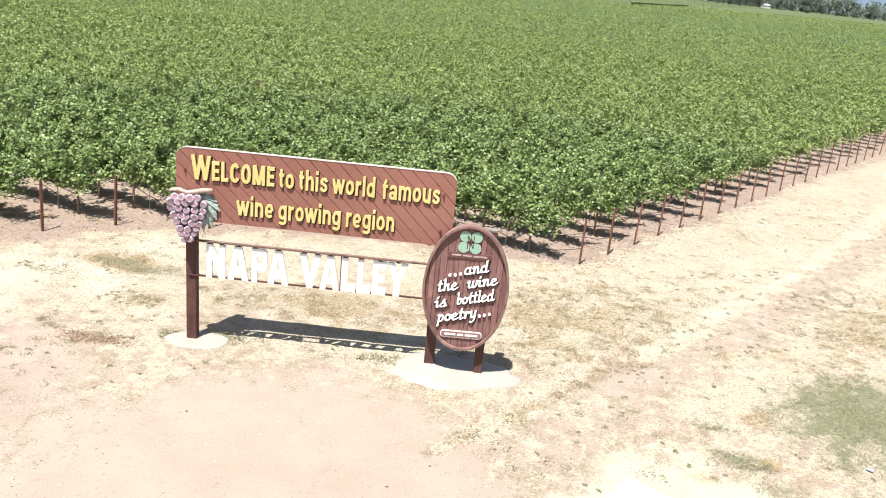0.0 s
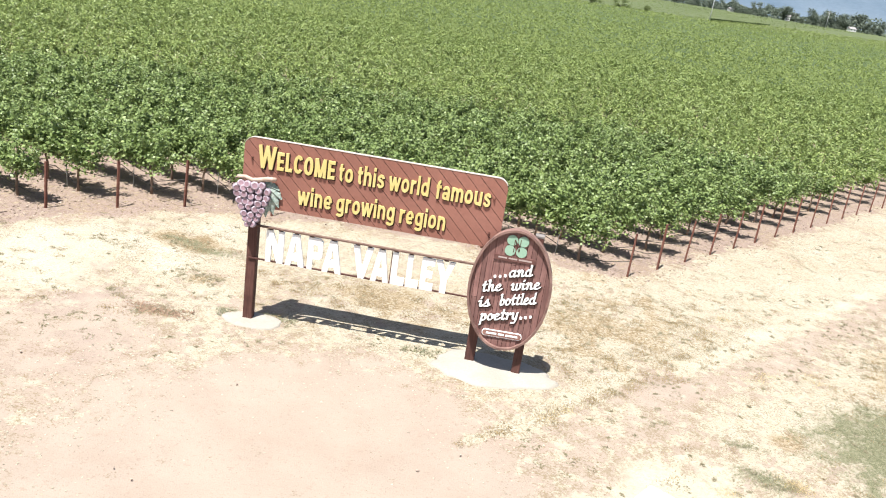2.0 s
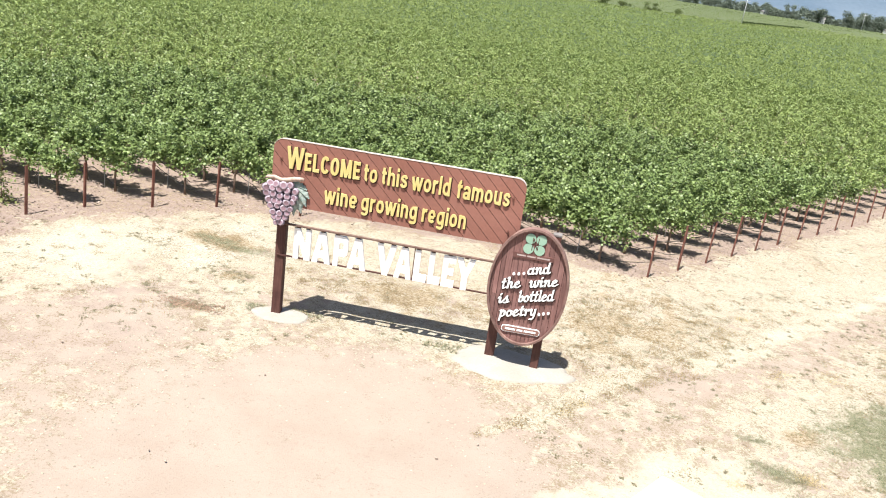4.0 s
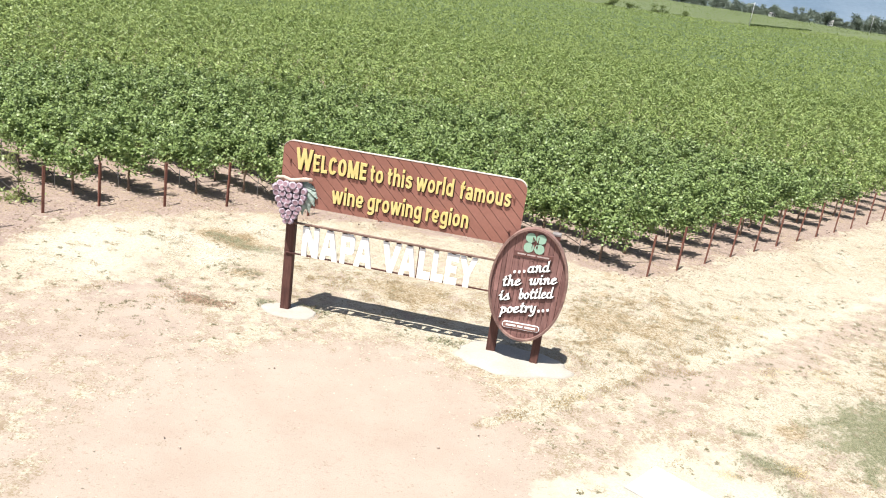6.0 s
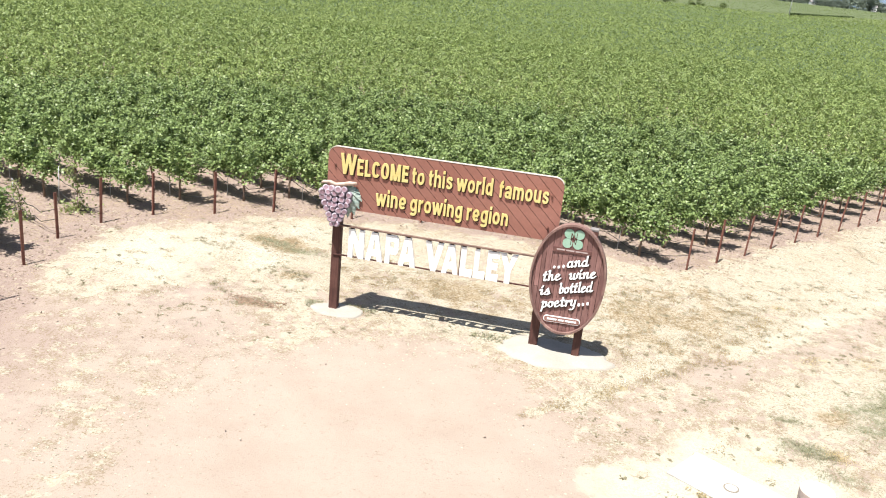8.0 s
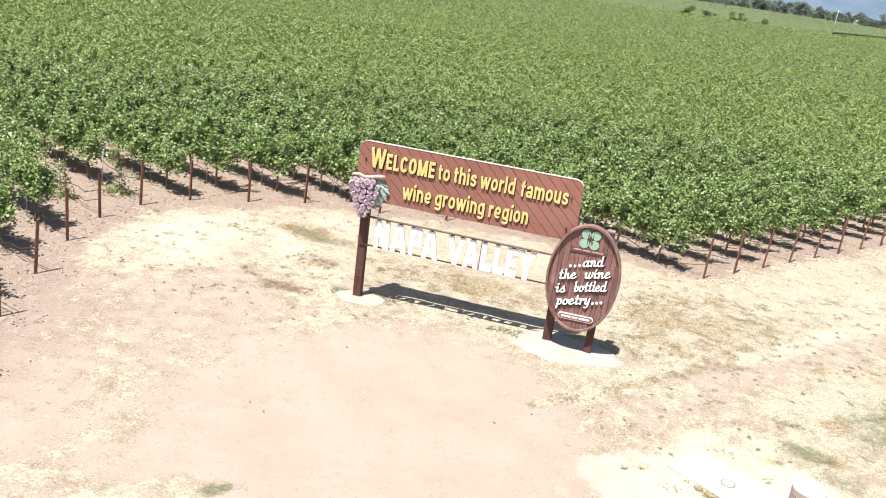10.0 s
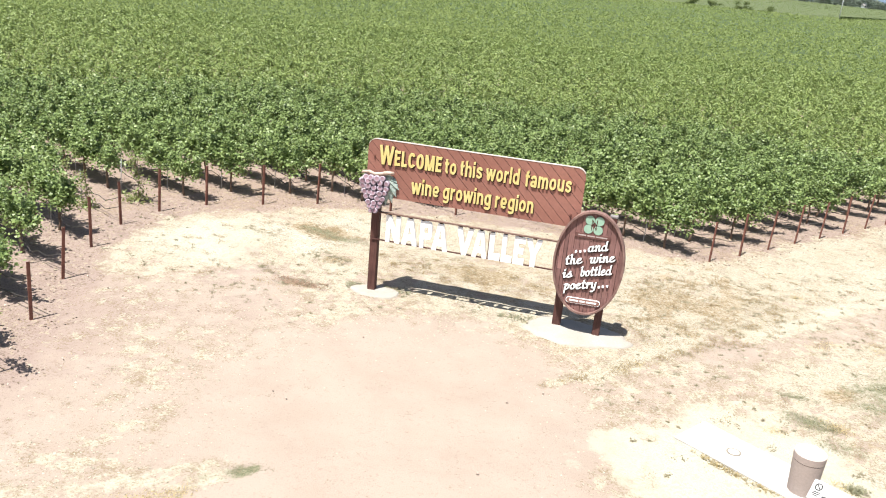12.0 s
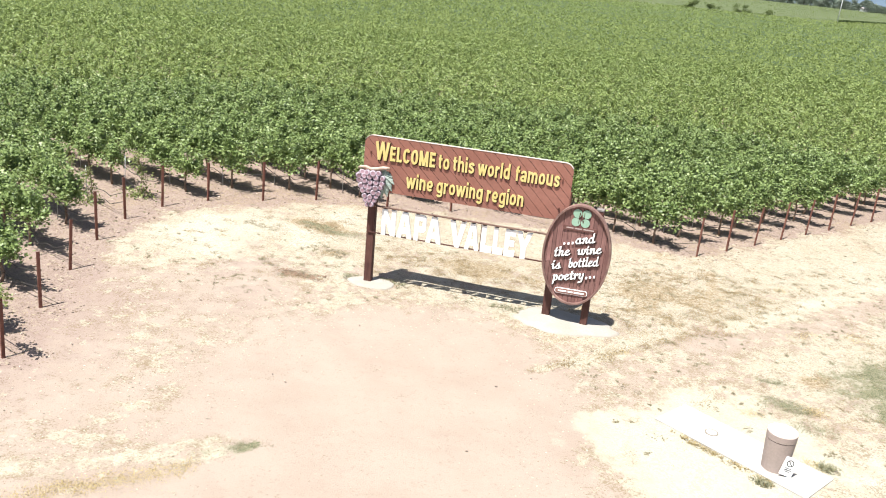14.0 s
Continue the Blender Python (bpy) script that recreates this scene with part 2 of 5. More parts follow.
CANPAINT = plain("faded_can_paint", (0.45, 0.52, 0.62), (0.30, 0.38, 0.52), 30, 0.35)
METAL = plain("galvanised_steel", (0.35, 0.36, 0.37), (0.45, 0.46, 0.47), 6, 0.45)
INK = plain("sign_ink", (0.05, 0.05, 0.05), (0.10, 0.09, 0.09), 6, 0.6)
BARS = plain("plaque_print", (0.22, 0.115, 0.095), (0.28, 0.155, 0.13), 6, 0.6)
STONE = plain("field_stone", (0.30, 0.24, 0.20), (0.44, 0.36, 0.30), 6, 0.9, 0.002, None, 0.2, 0.3)
# the blue haze of distance is mixed into the hills' base colour
HILL = plain("haze_tinted_hill", (0.072, 0.108, 0.150), (0.105, 0.142, 0.185), 0.006, 0.95)
FARWALL = plain("white_wall", (0.75, 0.75, 0.74), (0.68, 0.67, 0.65), 0.4, 0.7)
FARROOF = plain("grey_roof", (0.25, 0.24, 0.24), (0.33, 0.31, 0.30), 0.4, 0.8)
GLASSDARK = plain("far_window", (0.05, 0.06, 0.07), (0.08, 0.09, 0.10), 2, 0.15)


def ground_material():
    """Pink dirt under flakes of bleached straw; soil holds straw density, vineyard soil, weeds and brown grass."""
    m, nodes, links, b = nmat("dry_ground")
    nt = m.node_tree
    att = nodes.new("ShaderNodeAttribute")
    att.attribute_name = "soil"
    sep = nodes.new("ShaderNodeSeparateColor")
    links.new(att.outputs["Color"], sep.inputs[0])
    n0, n1 = noise_tex(nt, 0.6, 4, 0.6), noise_tex(nt, 2.3, 5, 0.62)
    flake = noise_tex(nt, 6.0, 6, 0.72)
    n2, n3 = noise_tex(nt, 11, 4, 0.68), noise_tex(nt, 42, 3, 0.65)
    speck = noise_tex(nt, 17, 4, 0.7)
    mat_of_straw = noise_tex(nt, 2.9, 9, 0.68)
    chaff = noise_tex(nt, 23, 5, 0.7)

    def level(tex, mask, gain, lo, hi):
        ad = nodes.new("ShaderNodeMath")
        ad.operation = "MULTIPLY_ADD"
        links.new(mask, ad.inputs[0])
        ad.inputs[1].default_value = gain
        links.new(tex, ad.inputs[2])
        return ramp(nt, ad.outputs[0], lo, hi)

    pink = mix_rgb(nt, ramp(nt, n0, 0.42, 0.64), (0.294, 0.244, 0.201), (0.270, 0.218, 0.178))
    pink = mix_rgb(nt, ramp(nt, n1, 0.48, 0.75), pink, (0.285, 0.236, 0.197))
    pink = mix_rgb(nt, ramp(nt, n2, 0.58, 0.78), pink, (0.236, 0.176, 0.138))
    vine = mix_rgb(nt, ramp(nt, n1, 0.3, 0.7), (0.224, 0.170, 0.144), (0.263, 0.208, 0.179))
    vine = mix_rgb(nt, ramp(nt, n2, 0.54, 0.72), vine, (0.175, 0.128, 0.104))
    cream = mix_rgb(nt, ramp(nt, n2, 0.40, 0.62), (0.346, 0.321, 0.256), (0.308, 0.274, 0.207))
    cream = mix_rgb(nt, level(n1, sep.outputs[0], 0.5, 0.84, 1.05), cream, (0.38, 0.365, 0.307))
    pink = mix_rgb(nt, level(n1, sep.outputs[0], 0.6, 0.62, 0.95), pink, (0.256, 0.212, 0.168))
    c = mix_rgb(nt, level(n1, sep.outputs[1], 1.0, 0.75, 1.15), pink, vine)
    c = mix_rgb(nt, level(mat_of_straw, sep.outputs[0], 0.44, 0.69, 0.76), c, mix_rgb(nt, 0.9, c, cream))
    c = mix_rgb(nt, level(flake, sep.outputs[0], 0.28, 0.685, 0.755), c, cream)
    clump = nodes.new("ShaderNodeMath")
    clump.operation = "MULTIPLY_ADD"
    links.new(n1, clump.inputs[0])
    clump.inputs[1].default_value = 0.55
    links.new(chaff, clump.inputs[2])
    gate = ramp(nt, sep.outputs[0], 0.08, 0.38)
    c = mix_rgb(nt, level(clump.outputs[0], gate, 0.13, 0.905, 1.01), c, mix_rgb(nt, 0.65, c, (0.165, 0.125, 0.075)))
    c = mix_rgb(nt, level(speck, gate, 0.07, 0.65, 0.71), c, mix_rgb(nt, 0.6, c, (0.165, 0.125, 0.065)))
    c = mix_rgb(nt, level(flake, sep.outputs[1], 0.16, 0.70, 0.80), c, (0.31, 0.265, 0.20))
    c = mix_rgb(nt, level(chaff, sep.outputs[1], 0.14, 0.66, 0.76), c, mix_rgb(nt, 0.65, c, (0.10, 0.07, 0.05)))
    tan = mix_rgb(nt, n2, (0.280, 0.218, 0.132), (0.210, 0.155, 0.090))
    c = mix_rgb(nt, level(flake, att.outputs["Alpha"], 0.45, 0.68, 0.90), c, mix_rgb(nt, 0.7, c, tan))
    c = mix_rgb(nt, level(speck, att.outputs["Alpha"], 0.30, 0.70, 0.80), c, (0.165, 0.122, 0.072))
    green = mix_rgb(nt, ramp(nt, n3, 0.38, 0.6), (0.205, 0.195, 0.13), (0.115, 0.12, 0.07))
    c = mix_rgb(nt, level(flake, sep.outputs[2], 0.55, 0.80, 0.98), c, green)
    c = mix_rgb(nt, level(speck, sep.outputs[2], 0.25, 0.70, 0.82), c, (0.10, 0.105, 0.06))
    c = mix_rgb(nt, ramp(nt, n3, 0.54, 0.74), c, mix_rgb(nt, 0.26, c, (0.07, 0.045, 0.03)))
    white = nodes.new("ShaderNodeAttribute")
    white.attribute_name = "bleach"
    c = mix_rgb(nt, level(flake, white.outputs["Fac"], 0.75, 0.62, 0.95), c, mix_rgb(nt, 0.62, c, (0.358, 0.335, 0.264)))
    links.new(c, b.inputs["Base Color"])
    b.inputs["Roughness"].default_value = 0.95
    b.inputs["Specular IOR Level"].default_value = 0.1
    bump(nt, b, mix_rgb(nt, 0.5, flake, n3), 0.5, 0.03)
    return m


GROUND = ground_material()

# ---- vineyard plan: rows run along U, one row every PITCH along N ----
U = np.array((0.905, -0.4258))
N = np.array((0.4258, 0.905))
PITCH, FIRST = 1.535, 10.05
# where each row begins (metres along U), from the row at FIRST backwards
ENDS = {0: 4.78, -1: 0.8, -2: -3.0, -3: -4.6, -4: -6.56, -5: -7.48, -6: -8.36, -7: -8.55, -8: -8.01, -9: -6.70, -10: -5.03, -11: -3.2, -12: -1.35}


def row_n(k):
    return FIRST + PITCH * k if k > -4 else FIRST - 4 * PITCH + 1.572 * (k + 4)


def row_end(k):
    return ENDS[k] if k <= 0 else 4.78 + 0.369 * k


def spot(s, n):
    return U * s + N * n


def field_mask(x, y):
    """1 inside the planted field, falling to 0 about a metre in front of the row ends."""
    s, n = x * U[0] + y * U[1], x * N[0] + y * N[1]
    ks = np.array(sorted(ENDS) + [40, 400])
    es = np.array([row_end(int(k)) for k in ks])
    e = np.interp((n - FIRST) / PITCH, ks, es)
    verge = np.where(n > FIRST - 0.5, 0.35, 0.9)
    inside = smooth(e + verge - s, -0.5, 0.9)
    return inside * smooth(n - row_n(-12), -1.4, -0.2)


# ---- ground ----
def ground_z(x, y):
    near = smooth(np.maximum(np.abs(x - 4) - 16, np.abs(y - 2) - 20), 6, 0)
    z = near * (0.05 * (fbm(x, y, 1.7, 5) - 0.5) + 0.025 * (vnoise(x, y, 0.33, 9) - 0.5))
    flat = np.exp(-(((x - 5.3) / 1.9) ** 2 + ((y + 0.3) / 1.2) ** 2) ** 2)
    return z * (1 - 0.9 * flat) - 0.02


def build_ground():
    def axis(lo, hi, step):
        mid = list(np.arange(lo, hi, step))
        out, d = [mid[-1]], step
        while out[-1] < 4600:
            d *= 1.33
            out.append(out[-1] + d)
        neg, d = [lo], step
        while neg[-1] > -4600:
            d *= 1.33
            neg.append(neg[-1] - d)
        return np.array(neg[:0:-1] + mid + out[1:])

    xs, ys = axis(-14, 24, 0.16), axis(-20, 24, 0.16)
    X, Y = np.meshgrid(xs, ys, indexing="ij")
    x, y = X.ravel(), Y.ravel()
    z = ground_z(x, y)
    wob = (fbm(x, y, 2.6, 21) - 0.5) * 2.2
    rough = (fbm(x, y, 0.9, 41) - 0.5) * 2.2
    fine = (fbm(x, y, 0.45, 51) - 0.5) * 2.0

    def blob(cx, cy, a, b, turn=0.0, ragged=1.0):
        c, s = math.cos(radians(turn)), math.sin(radians(turn))
        u, v = (x - cx) * c + (y - cy) * s, -(x - cx) * s + (y - cy) * c
        return smooth(1.1 - np.sqrt((u / a) ** 2 + (v / b) ** 2) + ragged * (0.18 * wob + 0.30 * rough + 0.30 * fine), -0.3, 0.85)

    def near_line(pts, width):
        best = np.full_like(x, 1e9)
        for (ax, ay), (bx, by) in zip(pts, pts[1:]):
            dx, dy = bx - ax, by - ay
            t = np.clip(((x - ax) * dx + (y - ay) * dy) / (dx * dx + dy * dy), 0, 1)
            best = np.minimum(best, np.hypot(x - ax - t * dx, y - ay - t * dy))
        return np.exp(-((best + 0.22 * wob + 0.15 * rough) / width) ** 2)

    # bare trodden dirt before the sign, fading into straw on the left and cut off by bleached ground on the right
    bare = smooth(1.0 - np.sqrt(((x - 2.6) / 3.9) ** 2 + ((y + 6.6) / 5.6) ** 2) + 0.12 * wob + 0.12 * rough, -0.18, 0.22)
    bare = np.maximum(bare, smooth(-10.6 - y + 0.55 * (x + 1.3) + 0.3 * wob, -0.5, 0.5) * smooth(x, -8, -2))
    bare *= smooth(7.0 - x + 0.3 * wob + 0.6 * rough + 0.9 * fine, -0.9, 1.5)
    tread = near_line([(5.6, -4.4), (6.9, -3.0), (8.5, -0.8), (10.4, 2.2), (12.6, 5.0), (20, 13.8)], 0.95)
    track = near_line([(9.2, 0.5), (11.15, 2.6), (15.4, 7.83), (19.56, 13.2), (60, 66)], 0.85)
    pale = near_line([(9.6, 1.6), (11.71, 4.13), (14.86, 7.86), (20.3, 14.84), (60, 68)], 0.5)
    bleached = np.maximum(1.2 * blob(8.8, -4.8, 1.8, 1.8, 10, 2.4), 0.5 * blob(9.4, -2.6, 0.9, 0.8))
    edge_line = near_line([(5.1, -3.1), (6.23, -1.92), (7.15, -0.46), (8.2, 0.98)], 0.2)
    right = smooth(x, 5.5, 9)
    density = 0.53 + 0.26 * wob * (1 - 0.35 * right) + 0.22 * rough * (1 - 0.2 * right) + 0.04 * right + 0.3 * edge_line - 0.25 * smooth(-y, 4, 7) * smooth(-x, 0, 3)
    density += 0.26 * blob(-4.8, 1.2, 2.8, 2.4) + 0.16 * blob(-2.2, 2.6, 2.6, 1.3)
    density += 0.14 * smooth(y, -1.5, 2)
    density -= 0.24 * blob(-2.9, -1.6, 1.7, 2.2, 0, 2.2) * (0.5 + fbm(x, y, 1.3, 91))
    density = density * (1 - 0.60 * track) * (1 - 0.36 * tread * smooth(0.4 * wob + 0.5 * rough - fine, -0.7, 0.7)) + 0.42 * pale + 0.33 * bleached
    left = smooth(1.2 - x + 0.5 * wob, 0, 2.0) * smooth(1.0 - y + 0.5 * wob, -0.5, 2.0)
    density -= 0.4 * blob(-3.9, 1.2, 0.9, 0.6, -40, 2.6) + 0.2 * blob(-3.4, -0.3, 1.3, 0.7, 55, 2.6) + 0.14 * blob(-1.9, -3.0, 1.3, 2.4, 30, 2.4)
    density += left * (0.12 * rough + 0.36 * fine - 0.16 * wob) + 0.04 * left * smooth(-y, 5, 7.5)
    strip = near_line([(-6.0, -12.4), (-2.4, -10.4), (-1.2, -9.6), (0.0, -8.85), (0.62, -8.45)], 0.36) * (0.7 + 0.5 * smooth(fine, -0.5, 0.5))
    density = np.clip(density * (1 - 0.94 * bare), 0, 1)
    density = np.clip(np.maximum.reduce([density, 0.52 * strip, 0.8 * edge_line]), 0, 1)
    vine = field_mask(x + 0.35 * wob + 0.35 * rough, y + 0.35 * wob - 0.35 * rough)
    vine = np.maximum(vine, 0.56 * smooth(-2.4 - x + 0.8 * wob + 0.8 * rough, -1.2, 2.8) * smooth(-2.0 - y, -2, 2))
    vine = np.maximum.reduce([vine, 0.5 * blob(-3.9, 1.2, 0.9, 0.5, -40, 2.8), 0.46 * blob(-3.3, -0.3, 1.4, 0.6, 55, 2.8), 0.34 * blob(-2.3, -2.4, 1.5, 0.9, 60, 2.8)])
    density = np.clip(density * (1 - 0.75 * vine), 0, 1)
    green = np.maximum.reduce([blob(13.5, -0.6, 2.6, 2.0, 25, 1.5), 0.9 * blob(10.25, -2.5, 0.5, 0.28, -20), 0.7 * blob(10.75, -3.25, 0.42, 0.22), 0.7 * blob(-3.0, 3.7, 1.1, 0.36, -20), 0.75 * blob(-2.0, 3.3, 0.7, 0.26, -25), 0.55 * blob(-4.7, 2.85, 0.6, 0.2, -20), 0.6 * blob(11.6, 8.85, 0.7, 0.3, -40), 0.5 * blob(7.6, 1.35, 0.6, 0.3, 30), 0.95 * blob(0.85, -8.22, 0.46, 0.18, 40, 1.6), 0.85 * blob(0.2, -8.72, 0.55, 0.18, 35, 1.8), 0.7 * blob(10.1, -1.4, 0.22, 0.1)])
    s_, n_ = x * U[0] + y * U[1], x * N[0] + y * N[1]
    past = s_ - (4.78 + 0.369 * (n_ - FIRST) / PITCH)
    verge_band = smooth(past, 0.2, 1.2) * smooth(5.0 - past, 0, 3) * smooth(n_ - FIRST, -1, 2) * smooth(rough + 0.6 * fine, -0.5, 0.9)
    brown = np.maximum.reduce([0.72 * blob(7.5, 3.3, 1.7, 2.6, -20, 3.4), 0.5 * blob(8.6, 2.9, 2.6, 4.0, -35, 3.4), 0.9 * blob(15.6, 5.2, 2.8, 1.3, 45, 2.0), 0.55 * verge_band, 0.8 * blob(-1.7, 1.6, 0.9, 0.5, -15, 1.8), 0.6 * blob(12.9, 2.2, 1.6, 0.8, 40, 2.2), 0.75 * blob(2.6, 2.4, 3.4, 1.2, 0, 2.6), 0.45 * edge_line, 0.85 * blob(15.4, 4.6, 2.6, 1.7, 40, 2.2), 1.0 * blob(-1.9, -0.5, 0.7, 0.26), 0.7 * blob(-1.6, 1.8, 0.9, 0.4, -10, 1.6), 1.0 * blob(-2.9, 3.7, 1.6, 0.6, -15, 1.4), 0.9 * blob(11.1, -0.9, 0.6, 0.4, 40, 1.4), 0.7 * blob(10.8, -2.55, 0.35, 0.3), 0.5 * blob(11.3, -3.0, 0.5, 0.4), 0.30 + 0.18 * smooth(fbm(x, y, 1.3, 77), 0.40, 0.75)])
    lane = near_line([(6.3, -3.4), (9.5, -0.3), (12.0, 2.3), (16.2, 7.3), (20.4, 12.6), (60, 64)], 1.25)
    brown = np.clip(brown, 0, 1) * (1 - 0.95 * bare) * (1 - 0.45 * left * (1 - blob(-1.9, -0.5, 0.9, 0.4))) * (1 - 0.7 * bleached) * (1 - 0.45 * lane) * (1 - 0.4 * tread)
    far = smooth(np.hypot(x - 5, y + 15), 60, 90)
    vine = np.maximum(vine, far * smooth(y, 0, 40))
    me_verts = np.stack((x, y, z), 1)
    nx, ny = len(xs), len(ys)
    i, j = np.meshgrid(np.arange(nx - 1), np.arange(ny - 1), indexing="ij")
    a = (i * ny + j).ravel()
    faces = np.stack((a, a + ny, a + ny + 1, a + 1), 1)
    me = mesh_np("ground", me_verts, faces, GROUND, True)
    att = me.attributes.new("soil", "FLOAT_COLOR", "POINT")
    att.data.foreach_set("color", np.stack((density, vine, green, np.clip(brown, 0, 1)), 1).astype(np.float32).ravel())
    sand = me.attributes.new("bleach", "FLOAT", "POINT")
    sand.data.foreach_set("value", np.clip(np.maximum.reduce([bleached, blob(9.2, -4.0, 2.0, 1.3, -30, 0.8), 0.6 * pale * smooth(fine, -0.6, 0.6), 0.3 * strip, 0.22 * left * smooth(density, 0.30, 0.55), 0.5 * blob(-4.8, 1.3, 2.3, 1.8, -30, 2.0), 0.4 * blob(-1.0, 0.8, 0.9, 0.5, 0, 1.6)]), 0, 1).astype(np.float32))
    return tagged(new("ground", me), "sun-bleached dirt and dry straw with trodden bare patches", "ground", kind="structure")


build_ground()


# ---- leaves ----
def leaf_cards(c, size, rng, up=0.6, thin=False):
    """Folded four-cornered leaf blades at the centres c; thin: three-cornered ones for far foliage."""
    n = len(c)
    nor = rng.normal(size=(n, 3))
    nor[:, 2] = np.abs(nor[:, 2]) + up
    nor /= np.linalg.norm(nor, axis=1)[:, None]
    t = np.cross(nor, rng.normal(size=(n, 3)))
    t /= np.linalg.norm(t, axis=1)[:, None]
    b = np.cross(nor, t)
    s = size[:, None]
    v = np.empty((n, 4, 3))
    v[:, 0] = c - t * s * 0.52
    v[:, 1] = c + b * s * 0.5 - nor * s * 0.13 - t * s * 0.08
    v[:, 2] = c + t * s * 0.55 - nor * s * 0.08
    v[:, 3] = c - b * s * 0.5 - nor * s * 0.13 - t * s * 0.08
    if thin:
        v[:, 0], v[:, 1] = c - t * s * 0.50 + b * s * 0.44 - nor * s * 0.10, c - t * s * 0.50 - b * s * 0.44 - nor * s * 0.10
        return v[:, :3].reshape(-1, 3), np.arange(n * 3).reshape(-1, 3)
    q = np.arange(n)[:, None] * 4
    f = np.concatenate((q + np.array((0, 1, 2))[None], q + np.array((0, 2, 3))[None]))
    return v.reshape(-1, 3), f


def vine_points(n, shoots, rng, length=1.5):
    """Leaf places along arching shoots that rise from a cordon at 1 m; x along the row."""
    x0 = rng.uniform(-length / 2, length / 2, shoots)
    lean = rng.normal(0, 0.19, shoots)
    along = rng.normal(0, 0.22, shoots)
    rise = rng.uniform(0.42, 1.10, shoots)
    k = rng.randint(0, shoots, n)
    t = rng.uniform(0.05, 1, n) ** 0.9
    droop = np.abs(lean[k]) * 0.55 + rng.uniform(0, 0.06, n)
    p = np.empty((n, 3))
    p[:, 0] = x0[k] + along[k] * t + rng.normal(0, 0.07, n)
    p[:, 1] = lean[k] * t * 1.25 + rng.normal(0, 0.065, n)
    p[:, 2] = 0.98 + rise[k] * t - droop * t * t * 1.3 + rng.normal(0, 0.06, n)
    low = rng.rand(n) < 0.33
    p[low, 0] = np.clip(rng.normal(0, 0.46, low.sum()), -0.8, 0.8)
    p[low, 1] = rng.normal(0, 0.17, low.sum())
    p[low, 2] = np.maximum(0.97 + rng.normal(0, 0.15, low.sum()), 0.66)
    return p


LEAF_SETS = []
for i in range(7):
    rng = np.random.RandomState(100 + i)
    pts = vine_points(2050, 18, rng)
    v, f = leaf_cards(pts, rng.uniform(0.060, 0.110, len(pts)), rng, 0.45)
    LEAF_SETS.append(mesh_np("crown", v, f, VINE))


def trunk_mesh(seed):
    r = random.Random(seed)
    bm = bmesh.new()
    wob = [(r.uniform(-0.03, 0.03), r.uniform(-0.03, 0.03)) for _ in range(5)]
    tube(bm, [(wob[k][0], wob[k][1], -0.06 + 0.265 * k) for k in range(5)], [0.045, 0.036, 0.034, 0.036, 0.045], 7)
    top = Vector((wob[4][0], wob[4][1], 0.98))
    for side in (-1, 1):
        tube(bm, [top, top + Vector((side * 0.2, 0.01, 0.04)), top + Vector((side * 0.45, -0.01, 0.02)), top + Vector((side * 0.72, 0, 0.02))], [0.035, 0.028, 0.024, 0.015], 6)
    return mesh_of("trunk", bm, BARK)


TRUNKS = [trunk_mesh(i) for i in range(5)]
ROW_TURN = math.degrees(math.atan2(U[1], U[0]))


def vine_sites(kmax):
    """All planted places: (x, y, row), out to the field's far side, within the valley that opens ahead."""
    out = []
    for k in range(-12, kmax):
        e, n = row_end(k), row_n(k)
        r = random.Random(k)
        first = e - 1.55 - 0.25 * math.sin(k * 2.3) - {-8: 3.0, -7: 1.5, -1: 2.0}.get(k, 0.45 if k < -8 else 0.0)
        j = np.arange(0, 160)
        s = first - 1.5 * j
        p = s[:, None] * U[None] + n * N[None]
        ang = np.degrees(np.arctan2(p[:, 0] - 5.5, p[:, 1] + 16))
        ok = (ang > -56) & (ang < 44)
        for (x, y), a in zip(p, ok):
            if a:
                out.append((x, y, k))
    return out


SITES = vine_sites(62)
SITES.sort(key=lambda q: math.hypot(q[0] - 3.5, q[1] + 12))
NEAR = SITES[:290]
MID = [q for q in SITES[290:] if math.hypot(q[0] - 5.5, q[1] + 16) < 84]


